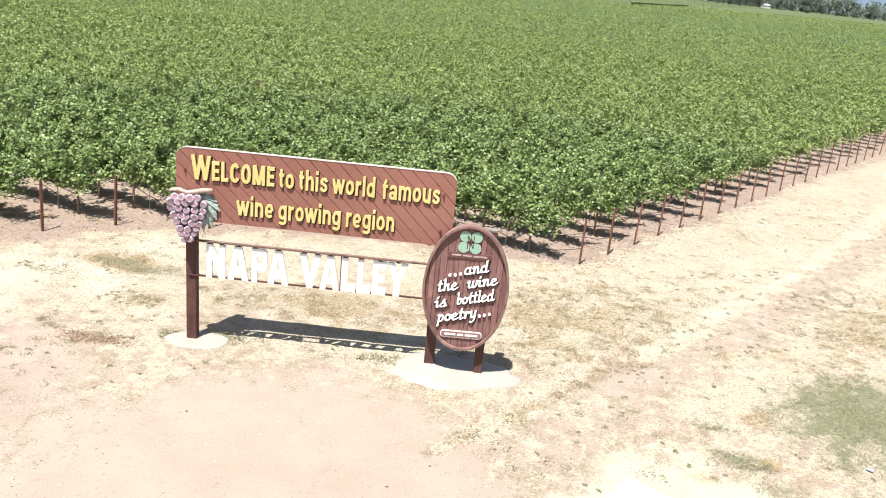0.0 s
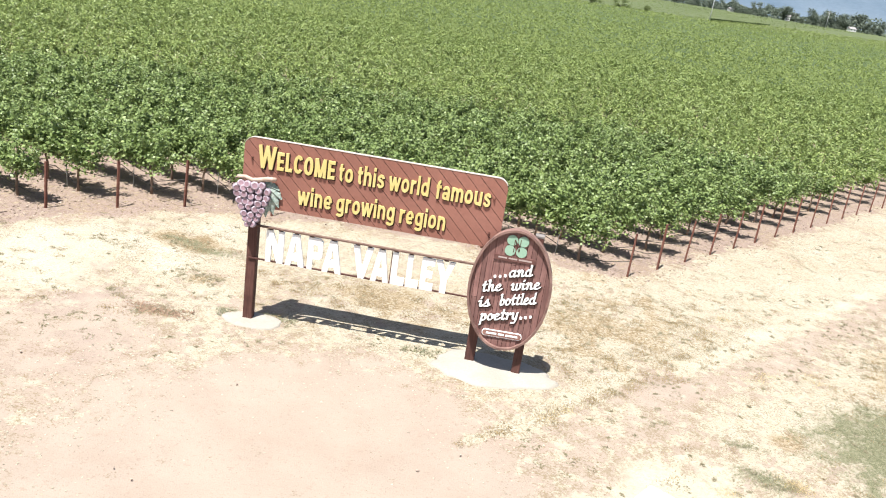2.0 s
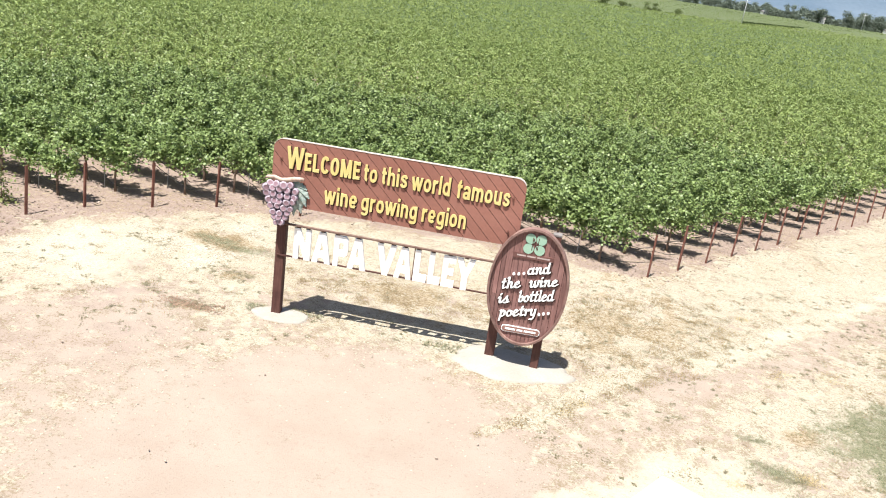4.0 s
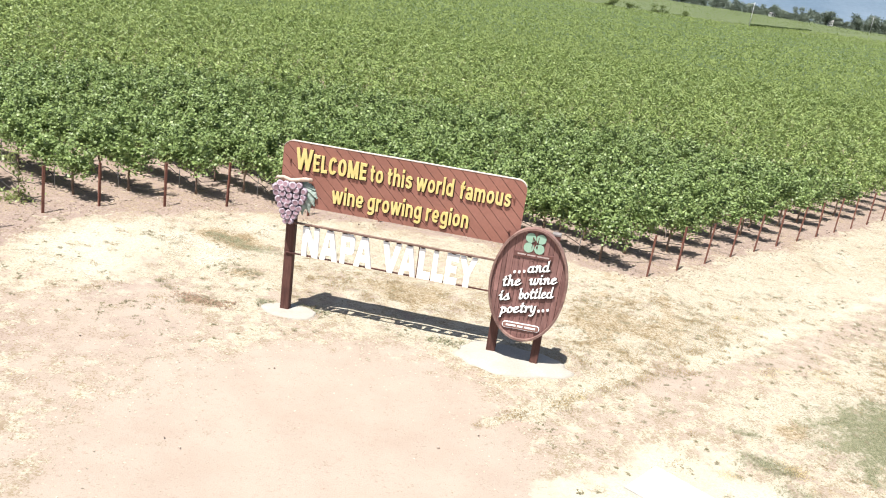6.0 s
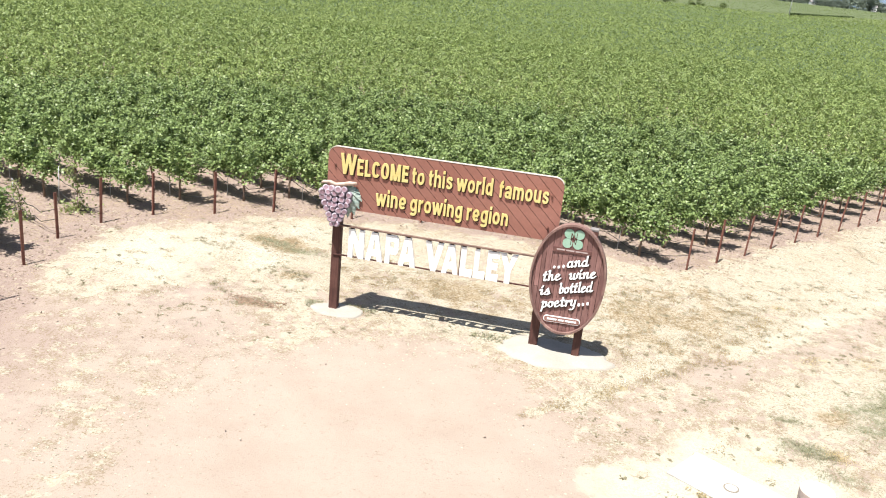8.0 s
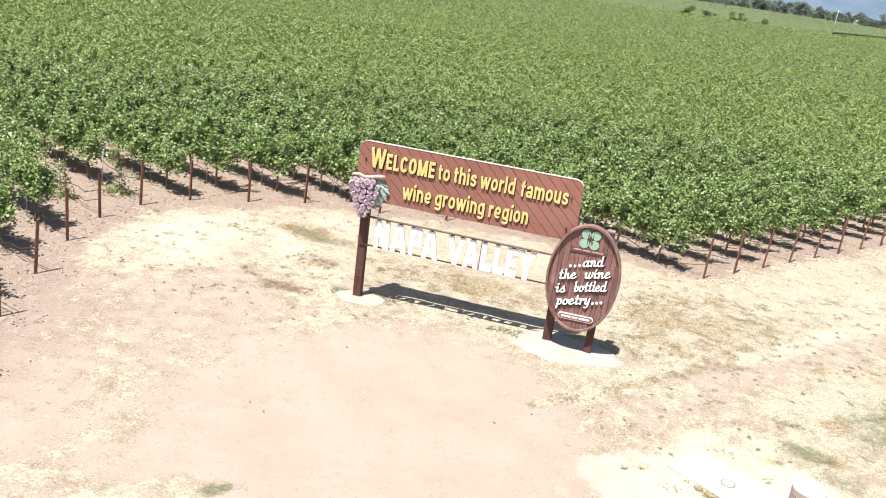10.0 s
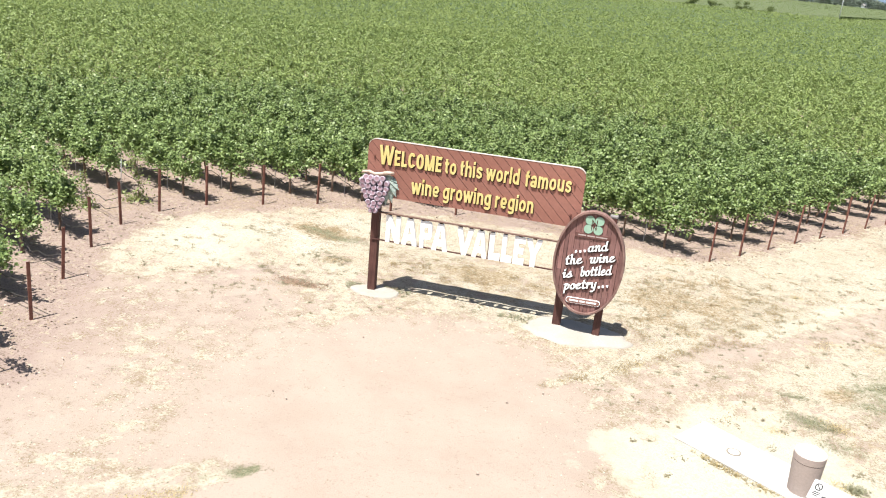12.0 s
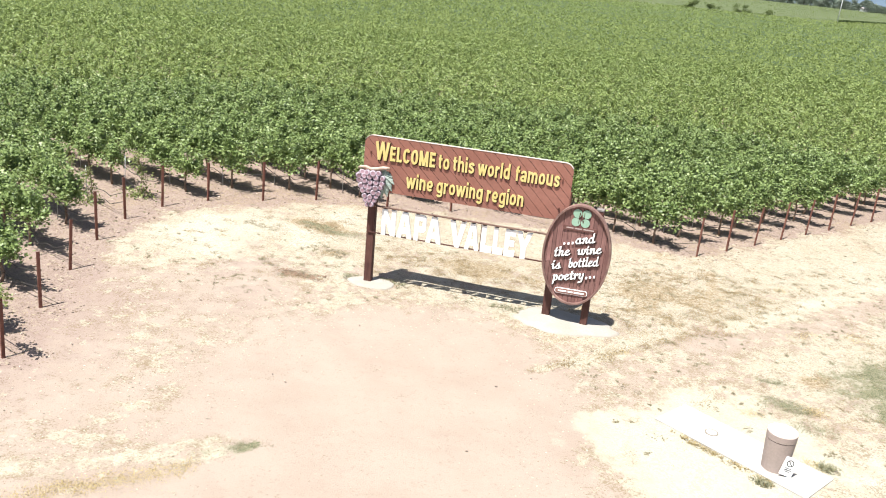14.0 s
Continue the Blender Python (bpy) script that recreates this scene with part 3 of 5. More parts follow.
def build_vines():
    for i, (x, y, k) in enumerate(NEAR):
        r = random.Random(i * 7 + 3)
        vine = thing("grapevine", "leafy green grapevine on a thin trunk in bare soil", "grapevine", pose(x, y, 0, 0, 0, ROW_TURN + 180 * r.randint(0, 1)), "vines in the vineyard rows")
        shared("trunk", TRUNKS[i % 5], vine, Matrix())
        crown = shared("crown", LEAF_SETS[r.randint(0, 6)], vine, Matrix.Diagonal((r.uniform(0.95, 1.12), r.uniform(0.9, 1.2), r.uniform(0.88, 1.08), 1)))
    rng = np.random.RandomState(5)
    # further rows: the same shoots, joined
    cs, ss = [], []
    for x, y, k in MID:
        d = math.hypot(x - 5.5, y + 16)
        n = int(np.clip(760 * (45 / d) ** 1.4, 230, 900))
        p = vine_points(n, int(12 - 5 * float(smooth(np.array(d), 38, 60))), rng)
        wide = rng.rand(n) < 0.09 * smooth(np.array(d), 35, 60)
        p[wide, 1] = rng.uniform(-0.7, 0.7, wide.sum())
        p[wide, 2] = rng.uniform(1.05, 1.6, wide.sum())
        p[:, 2] = np.maximum(p[:, 2], 0.75)
        w = np.empty_like(p)
        w[:, 0] = x + p[:, 0] * U[0] + p[:, 1] * N[0]
        w[:, 1] = y + p[:, 0] * U[1] + p[:, 1] * N[1]
        w[:, 2] = p[:, 2]
        cs.append(w)
        ss.append(rng.uniform(0.075, 0.135, n) * (d / 45) ** 0.6)
    v, f = leaf_cards(np.concatenate(cs), np.concatenate(ss), rng, 0.5, True)
    tagged(new("vine_rows", mesh_np("vine_rows", v, f, VINE_MID)), "dense green rows of leafy vines further into the vineyard", "vineyard", kind="stuff")
    # the far field: tufts that grow with distance above a rippled sheet of painted shade
    n = 600000
    d = 78 * (660 / 78) ** (rng.rand(n) ** 1.3)
    ang = np.radians(rng.uniform(-50, 40, n))
    x, y = 5.5 + d * np.sin(ang), -16 + d * np.cos(ang)
    s, nn = x * U[0] + y * U[1], x * N[0] + y * N[1]
    kk = (nn - FIRST) / PITCH
    keep = (s < 4.78 + 0.369 * kk) & (y < 405 + np.maximum(0, x - 77) * 2.0 + 6 * (vnoise(x, y, 40, 6) - 0.5))
    lane = kk - np.round(kk)
    keep &= (rng.rand(n) > smooth(np.abs(lane), 0.30, 0.48) * smooth(d, 330, 200))
    # shoots stand in clumps with dark hollows between them
    clump = vnoise(ang * 240, np.log(d) * 46, 1.0, 9)
    keep &= rng.rand(n) < 0.15 + 0.4 * smooth(d, 130, 95) + 0.85 * smooth(clump, 0.30, 0.52)
    x, y, d, clump = x[keep], y[keep], d[keep], clump[keep]
    z = 1.45 + rng.uniform(-0.22, 0.28, len(x)) + (0.9 - 0.4 * smooth(d, 110, 260)) * (clump - 0.5) + 0.45 * (vnoise(x, y, 0.9, 3) - 0.5) + 0.3 * (vnoise(x, y, 5, 4) - 0.5)
    v, f = leaf_cards(np.stack((x, y, z), 1), d * rng.uniform(0.0013, 0.0025, len(x)) * (1 - 0.42 * smooth(d, 110, 260)), rng, 0.3, True)
    tagged(new("far_vine_canopy", mesh_np("far_vine_canopy", v, f, VINE_FAR)), "far green canopy of the vineyard running to the trees", "vineyard", kind="stuff")
    # the sheet's dark colour makes the gaps between tufts look shaded
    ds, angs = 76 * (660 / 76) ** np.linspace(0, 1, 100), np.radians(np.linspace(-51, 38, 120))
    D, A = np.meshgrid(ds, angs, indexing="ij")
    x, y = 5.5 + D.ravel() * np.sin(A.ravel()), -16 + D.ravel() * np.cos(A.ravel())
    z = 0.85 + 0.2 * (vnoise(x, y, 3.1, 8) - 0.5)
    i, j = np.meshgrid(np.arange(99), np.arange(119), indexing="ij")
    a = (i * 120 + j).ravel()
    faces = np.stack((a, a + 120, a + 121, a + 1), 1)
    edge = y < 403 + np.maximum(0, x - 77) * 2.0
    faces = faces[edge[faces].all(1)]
    tagged(new("far_vine_shade_sheet", mesh_np("far_vine_shade_sheet", np.stack((x, y, z), 1), faces, SHADELEAF, True)), "dark green sheet painting the shade under the far vineyard canopy", "vineyard", kind="stuff")


def rise(az):
    """Height of the ground under the far trees, by compass angle: the valley floor climbs gently."""
    return np.interp(az, (-40, 0, 4, 8.5, 13.7, 18, 25, 38), (7.6, 7.4, 7.2, 6.2, 4.4, 3.3, 2.0, 1.4))


def build_second_field():
    ds, azs = np.array((395, 440, 520, 620, 740, 860, 1000, 1300, 2000, 2700)), np.linspace(-52, 42, 90)
    D, A = np.meshgrid(ds, azs, indexing="ij")
    x, y = 5.5 + D * np.sin(np.radians(A)), -16 + D * np.cos(np.radians(A))
    z = 0.6 + (rise(A) - 0.6) * np.clip((D - 395) / 605, 0, 1)
    i, j = np.meshgrid(np.arange(len(ds) - 1), np.arange(89), indexing="ij")
    a = (i * 90 + j).ravel()
    V = np.stack((x.ravel(), y.ravel(), z.ravel()), 1)
    tagged(new("second_vineyard_block", mesh_np("second_vineyard_block", V, np.stack((a, a + 90, a + 91, a + 1), 1), FIELD2, True)), "smooth pale green farther vineyard block rising to the trees", "vineyard", kind="stuff")


def build_second_canopy():
    rng = np.random.RandomState(31)
    n = 70000
    d = 395 * (960 / 395) ** rng.rand(n)
    az = rng.uniform(-35, 40, n)
    x, y = 5.5 + d * np.sin(np.radians(az)), -16 + d * np.cos(np.radians(az))
    keep = y > 405 + np.maximum(0, x - 77) * 2.0
    x, y, d, az = x[keep], y[keep], d[keep], az[keep]
    z = 0.6 + (rise(az) - 0.6) * np.clip((d - 395) / 605, 0, 1) + rng.uniform(0.0, 0.5, len(x))
    v, f = leaf_cards(np.stack((x, y, z), 1), d * rng.uniform(0.0006, 0.0011, len(x)), rng, 1.5, True)
    tagged(new("second_vineyard_canopy", mesh_np("second_vineyard_canopy", v, f, FIELDLEAF)), "pale green vine canopy of the farther vineyard block", "vineyard", kind="stuff")


build_second_field()
build_second_canopy()
build_vines()


# ---- trellis end posts and drip hoses ----
def build_trellis():
    bm = bmesh.new()
    box(bm, -0.032, 0.032, -0.022, -0.014, -0.1, 1.34)
    box(bm, -0.034, -0.026, -0.02, 0.026, -0.1, 1.34)
    box(bm, 0.026, 0.034, -0.02, 0.026, -0.1, 1.34)
    post_me = mesh_of("trellis_post", bm, RUST)
    bm = bmesh.new()
    tube(bm, [(0, 0, -0.1), (0.005, 0, 0.6), (0, 0.004, 1.15)], [0.012, 0.012, 0.011], 6)
    stake_me = mesh_of("vine_stake", bm, METAL)
    for k in range(-12, 34):
        r = random.Random(k + 50)
        x, y = spot(row_end(k), row_n(k))
        p = new("trellis_post", post_me)
        p.matrix_basis = pose(x, y, 0, r.uniform(-2, 2), 2 + r.uniform(-2.5, 2.5), ROW_TURN + 90 + r.uniform(-12, 12)) @ Matrix.Diagonal((1, 1, r.uniform(0.93, 1.05), 1))
        tagged(p, "rust-brown steel trellis post at the end of a vine row", "post", "trellis end posts")
        for level in ((0.84, 0.52) if k < 6 else (0.6,) if k < 14 else ()):
            pts = []
            for t in np.linspace(0, 1, 12):
                sag = -0.32 * math.sin(math.pi * min(t * 1.6, 1)) if t < 0.63 else -0.08 * math.sin(math.pi * (t - 0.63) / 0.37)
                q = spot(row_end(k) - 0.02 - t * 4.4, row_n(k) + 0.03 + 0.06 * math.sin(5 * t + k))
                pts.append((q[0], q[1], level + 0.07 * math.sin(k + 9 * level) + sag * (0.7 + 0.5 * r.random())))
            h = bmesh.new()
            tube(h, pts, [0.011] * 12, 5)
            ob = new("drip_hose", mesh_of("drip_hose", h, HOSE))
            tagged(ob, "sagging black drip irrigation hose along a vine row", "hose", "drip hoses")
        if k < 6:
            for j in (1, 3):
                q = spot(row_end(k) - 1.55 - 1.5 * j + 0.75, row_n(k))
                ob = new("vine_stake", stake_me)
                ob.matrix_basis = pose(q[0], q[1], 0, r.uniform(-2, 2), r.uniform(-2, 2), 0)
                tagged(ob, "thin grey steel stake between vines", "stake", "vine stakes")


build_trellis()


# ---- lettering ----
def ribbon(bm, pts, nib, y0, y1, closed=False, place=lambda u, v: (u, v)):
    """A raised pen stroke along pts (u, v): nib is (half width, half height, degrees) of an oval pen; y0 front, y1 back."""
    a, b, turn = nib
    c, s = math.cos(radians(turn)), math.sin(radians(turn))
    n, rows = len(pts), []
    for i, (u, v) in enumerate(pts):
        p, q = (pts[i - 1], pts[(i + 1) % n]) if closed else (pts[max(i - 1, 0)], pts[min(i + 1, n - 1)])
        l = math.hypot(q[0] - p[0], q[1] - p[1]) or 1
        nu, nv = -(q[1] - p[1]) / l, (q[0] - p[0]) / l
        ru, rv = nu * c + nv * s, -nu * s + nv * c
        k = math.sqrt(a * a * ru * ru + b * b * rv * rv)
        ou, ov = a * a * ru / k, b * b * rv / k
        ou, ov = ou * c - ov * s, ou * s + ov * c
        left, right = place(u + ou, v + ov), place(u - ou, v - ov)
        rows.append([bm.verts.new((x, y, z)) for (x, z), y in ((left, y0), (right, y0), (right, y1), (left, y1))])
    for r0, r1 in zip(rows, rows[1:] + rows[:1] if closed else rows[1:]):
        for k in range(4):
            bm.faces.new((r0[k], r0[(k + 1) % 4], r1[(k + 1) % 4], r1[k]))
    if not closed:
        bm.faces.new(rows[0])
        bm.faces.new(rows[-1][::-1])
    return bm


def arc(cx, cy, rx, ry, a0, a1, n=14, power=2.3):
    """Points of a squarish oval from a0 to a1 degrees."""
    out = []
    for k in range(n + 1):
        a = radians(a0 + (a1 - a0) * k / n)
        cu, su = math.cos(a), math.sin(a)
        out.append((cx + rx * math.copysign(abs(cu) ** (2 / power), cu), cy + ry * math.copysign(abs(su) ** (2 / power), su)))
    return out


def sweep(*pts, steps=6):
    """A smooth curve through pts."""
    p = [pts[0], *pts, pts[-1]]
    out = []
    for a, b, c, d in zip(p, p[1:], p[2:], p[3:]):
        for k in range(steps):
            t = k / steps
            out.append(tuple(0.5 * (2 * b[i] + (c[i] - a[i]) * t + (2 * a[i] - 5 * b[i] + 4 * c[i] - d[i]) * t * t + (3 * b[i] - a[i] - 3 * c[i] + d[i]) * t ** 3) for i in (0, 1)))
    return out + [pts[-1]]


def sans(ch):
    """A bold narrow sans-serif letter: its width and strokes, each open or closed; x-height 1, capitals 1."""
    stem, asc = 0.15, 1.38
    if ch in "nhmr":
        top = asc if ch == "h" else 1.0
        first = [[(stem, 0), (stem, top)]]
        if ch == "r":
            return 0.56, first + [arc(0.46, 0.56, 0.31, 0.325, 180, 80, 8)]
        if ch == "m":
            return 1.20, first + [arc(0.375, 0.60, 0.225, 0.285, 180, 0, 10) + [(0.60, 0)], arc(0.825, 0.60, 0.225, 0.285, 180, 0, 10) + [(1.05, 0)]]
        return 0.80, first + [arc(0.40, 0.60, 0.25, 0.285, 180, 0, 10) + [(0.65, 0)]]
    if ch == "u":
        return 0.80, [[(0.15, 1)] + arc(0.40, 0.40, 0.25, 0.285, 180, 360, 10), [(0.65, 0), (0.65, 1)]]
    if ch == "i":
        return 0.30, [[(stem, 0), (stem, 1)], [(stem, 1.15), (stem, asc)]]
    if ch == "l":
        return 0.30, [[(stem, 0), (stem, asc)]]
    if ch == "t":
        return 0.50, [[(0.21, 1.26)] + arc(0.42, 0.34, 0.21, 0.225, 180, 262, 7), [(0.02, 0.89), (0.48, 0.89)]]
    if ch == "f":
        return 0.52, [[(0.21, 0)] + arc(0.42, 1.04, 0.21, 0.225, 180, 95, 7), [(0.02, 0.89), (0.50, 0.89)]]
    if ch in "dg":
        tail = [[(0.66, 0), (0.66, asc)]] if ch == "d" else [[(0.66, 1.0)] + arc(0.40, -0.06, 0.26, 0.21, 0, -155, 10)]
        return 0.81, tail + [arc(0.40, 0.5, 0.255, 0.385, 20, 340, 18)]
    if ch == "o":
        return 0.82, [arc(0.41, 0.5, 0.265, 0.385, 0, 344, 22)]
    if ch == "e":
        return 0.80, [arc(0.40, 0.5, 0.255, 0.385, 2, 318, 18), [(0.17, 0.46), (0.64, 0.46)]]
    if ch == "a":
        return 0.78, [[(0.63, 0)] + arc(0.38, 0.62, 0.25, 0.27, 0, 165, 10), arc(0.355, 0.29, 0.215, 0.185, 20, 350, 16)]
    if ch == "s":
        return 0.74, [sweep((0.62, 0.72), (0.52, 0.86), (0.36, 0.885), (0.20, 0.80), (0.20, 0.64), (0.38, 0.53), (0.56, 0.42), (0.58, 0.24), (0.44, 0.12), (0.27, 0.13), (0.13, 0.28))]
    if ch == "w":
        return 1.12, [[(0.10, 1), (0.32, 0)], [(0.32, 0), (0.56, 0.98)], [(0.56, 0.98), (0.80, 0)], [(0.80, 0), (1.02, 1)]]
    if ch == "E":
        return 0.50, [[(0.11, 0), (0.11, 1)], [(0.11, 0.095), (0.49, 0.095)], [(0.11, 0.51), (0.46, 0.51)], [(0.11, 0.905), (0.49, 0.905)]]
    if ch == "L":
        return 0.47, [[(0.11, 0), (0.11, 1)], [(0.11, 0.095), (0.46, 0.095)]]
    if ch == "C":
        return 0.60, [arc(0.31, 0.5, 0.205, 0.41, 38, 322, 18)]
    if ch == "O":
        return 0.63, [arc(0.315, 0.5, 0.21, 0.41, 0, 344, 22)]
    if ch == "M":
        return 0.80, [[(0.11, 0), (0.11, 1)], [(0.14, 1), (0.40, 0.02)], [(0.66, 1), (0.40, 0.02)], [(0.69, 0), (0.69, 1)]]
    if ch == "W":
        return 0.90, [[(0.09, 1), (0.26, 0)], [(0.26, 0), (0.45, 1)], [(0.45, 1), (0.64, 0)], [(0.64, 0), (0.81, 1)]]


def script(ch):
    """A heavy slanted brush-script letter: its width and strokes; x-height 1."""
    arch = sweep((0.22, 0.45), (0.40, 0.90), (0.60, 0.84), (0.62, 0.28), (0.74, 0.06), (0.94, 0.24))
    lead = ((0.0, 0.74), (0.14, 0.94), (0.22, 0.78))
    if ch in "ad":
        top = 0.98 if ch == "a" else 1.66
        return 0.92, [arc(0.36, 0.48, 0.27, 0.42, 60, 380, 14, 2.0), sweep((0.64, top), (0.63, 0.28), (0.74, 0.06), (0.94, 0.24))]
    if ch == "n":
        return 0.92, [sweep(*lead, (0.22, 0.0)), arch]
    if ch == "h":
        return 0.92, [sweep((0.06, 1.50), (0.20, 1.64), (0.24, 1.40), (0.22, 0.0)), arch]
    if ch == "t":
        return 0.58, [sweep((0.28, 1.50), (0.25, 0.28), (0.38, 0.06), (0.60, 0.24)), [(0.0, 0.98), (0.56, 1.06)]]
    if ch == "e":
        return 0.74, [sweep((0.10, 0.46), (0.42, 0.58), (0.54, 0.78), (0.38, 0.93), (0.16, 0.76), (0.12, 0.40), (0.28, 0.08), (0.52, 0.10), (0.78, 0.34))]
    if ch == "w":
        return 1.16, [sweep(*lead, (0.20, 0.25), (0.38, 0.07), (0.58, 0.30), (0.62, 0.96)), sweep((0.62, 0.40), (0.70, 0.10), (0.86, 0.07), (1.02, 0.40), (1.02, 0.92), (1.20, 0.84))]
    if ch == "i":
        return 0.50, [sweep(*lead, (0.21, 0.28), (0.32, 0.06), (0.52, 0.24)), [(0.20, 1.22), (0.24, 1.46)]]
    if ch == "l":
        return 0.46, [sweep((0.08, 1.52), (0.21, 1.64), (0.22, 1.30), (0.20, 0.28), (0.32, 0.06), (0.50, 0.24))]
    if ch == "s":
        return 0.66, [sweep((0.0, 0.26), (0.24, 0.62), (0.38, 1.0), (0.42, 0.70), (0.54, 0.36), (0.42, 0.07), (0.12, 0.10)), sweep((0.42, 0.07), (0.56, 0.10), (0.70, 0.24))]
    if ch == "b":
        return 0.78, [sweep((0.06, 1.50), (0.20, 1.64), (0.22, 1.30), (0.20, 0.36), (0.34, 0.07), (0.58, 0.20), (0.62, 0.62), (0.46, 0.90), (0.26, 0.70)), sweep((0.56, 0.78), (0.72, 0.72), (0.82, 0.80))]
    if ch == "o":
        return 0.76, [arc(0.36, 0.48, 0.26, 0.42, 0, 345, 18, 2.0), sweep((0.56, 0.78), (0.70, 0.72), (0.82, 0.80))]
    if ch == "p":
        return 0.82, [sweep((0.06, 0.86), (0.22, 0.98), (0.22, 0.60), (0.16, -0.62)), sweep((0.22, 0.50), (0.42, 0.92), (0.64, 0.72), (0.60, 0.24), (0.40, 0.06), (0.24, 0.16))]
    if ch == "r":
        return 0.62, [sweep(*lead, (0.22, 0.0)), sweep((0.22, 0.45), (0.34, 0.84), (0.52, 0.92), (0.60, 0.70))]
    if ch == "y":
        return 0.84, [sweep(*lead, (0.22, 0.34), (0.36, 0.08), (0.58, 0.26), (0.64, 0.96)), sweep((0.64, 0.96), (0.60, -0.10), (0.44, -0.54), (0.14, -0.48))]


def word(text, glyphs, x0, x1, height, foot, y, depth, nib, mat, parent, turn=0.0, slant=0.0, gap=0.09, label="", backing=None, edge=0.10, drop=(0.0, 0.0)):
    """A word of raised letters, one part each, from x0 to x1; height: that of an x or a capital; foot: a point (x, z) of the baseline."""
    shapes = [glyphs(ch) for ch in text]
    total = sum(w for w, _ in shapes) + gap * (len(text) - 1)
    tn = math.tan(radians(turn))
    ct = math.cos(radians(turn))
    wide = (x1 - x0) / ct / total
    z0 = foot[1] + (x0 - foot[0]) * tn
    pen = 0.0
    for w, strokes in shapes:
        def place(u, v, pen=pen):
            a, b = (pen + u) * wide + slant * v * height, v * height
            return x0 + a * ct - b * tn * ct, z0 + a * tn * ct + b * ct

        def under(u, v, place=place):
            px, pz = place(u, v)
            return px + drop[0], pz + drop[1]
        bm, back = bmesh.new(), bmesh.new()
        for k, pts in enumerate(strokes):
            shut = len(pts) > 16 and math.dist(pts[0], pts[-1]) < 0.16
            ribbon(bm, pts, nib, y - depth - 0.0012 * k, y + 0.01 + 0.0012 * k, shut, place)
            # dark copy moved by drop: paints shadow along the letter's edge
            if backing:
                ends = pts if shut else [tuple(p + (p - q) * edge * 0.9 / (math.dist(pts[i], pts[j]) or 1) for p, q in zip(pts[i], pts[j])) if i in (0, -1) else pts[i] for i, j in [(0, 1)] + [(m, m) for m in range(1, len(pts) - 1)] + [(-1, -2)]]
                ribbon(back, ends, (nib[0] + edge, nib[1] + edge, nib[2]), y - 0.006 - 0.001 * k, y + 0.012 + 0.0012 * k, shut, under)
        for m in (bm, back):
            bmesh.ops.recalc_face_normals(m, faces=m.faces[:])
        letter = part("letter", bm, mat, parent, label)
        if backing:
            part("outline", back, backing, letter, "dark outline with the letter's shadow painted in")
        else:
            back.free()
        pen += w + gap


def block_shape(ch):
    """A heavy block capital as convex outlines in a unit square."""
    if ch == "N":
        return [[(0, 0), (0, 1), (0.30, 1), (0.30, 0)], [(0.02, 1), (0.34, 1), (0.98, 0), (0.66, 0)], [(0.70, 0), (0.70, 1), (1, 1), (1, 0)]]
    if ch == "A":
        return [[(0, 0), (0.32, 1), (0.56, 1), (0.30, 0)], [(0.70, 0), (0.44, 1), (0.68, 1), (1, 0)], [(0.2, 0.17), (0.2, 0.40), (0.8, 0.40), (0.8, 0.17)]]
    if ch == "P":
        return [[(0, 0), (0, 1), (0.34, 1), (0.34, 0)], [(0.3, 0.78), (0.3, 1), (0.78, 1), (0.95, 0.90), (0.95, 0.78)], [(0.66, 0.5), (0.66, 0.8), (0.96, 0.82), (0.96, 0.5)], [(0.3, 0.34), (0.3, 0.54), (0.96, 0.54), (0.93, 0.42), (0.78, 0.34)]]
    if ch == "V":
        return [[(0, 1), (0.30, 1), (0.62, 0), (0.36, 0)], [(0.70, 1), (1, 1), (0.64, 0), (0.40, 0)]]
    if ch == "L":
        return [[(0, 0), (0, 1), (0.42, 1), (0.42, 0)], [(0.38, 0), (0.38, 0.24), (1, 0.24), (1, 0)]]
    if ch == "E":
        return [[(0, 0), (0, 1), (0.40, 1), (0.40, 0)], [(0.36, 0), (0.36, 0.22), (1, 0.22), (1, 0)], [(0.36, 0.39), (0.36, 0.60), (0.88, 0.60), (0.88, 0.39)], [(0.36, 0.78), (0.36, 1), (1, 1), (1, 0.78)]]
    if ch == "Y":
        return [[(0, 1), (0.32, 1), (0.64, 0.40), (0.36, 0.40)], [(0.68, 1), (1, 1), (0.64, 0.40), (0.40, 0.40)], [(0.34, 0), (0.34, 0.46), (0.66, 0.46), (0.66, 0)]]


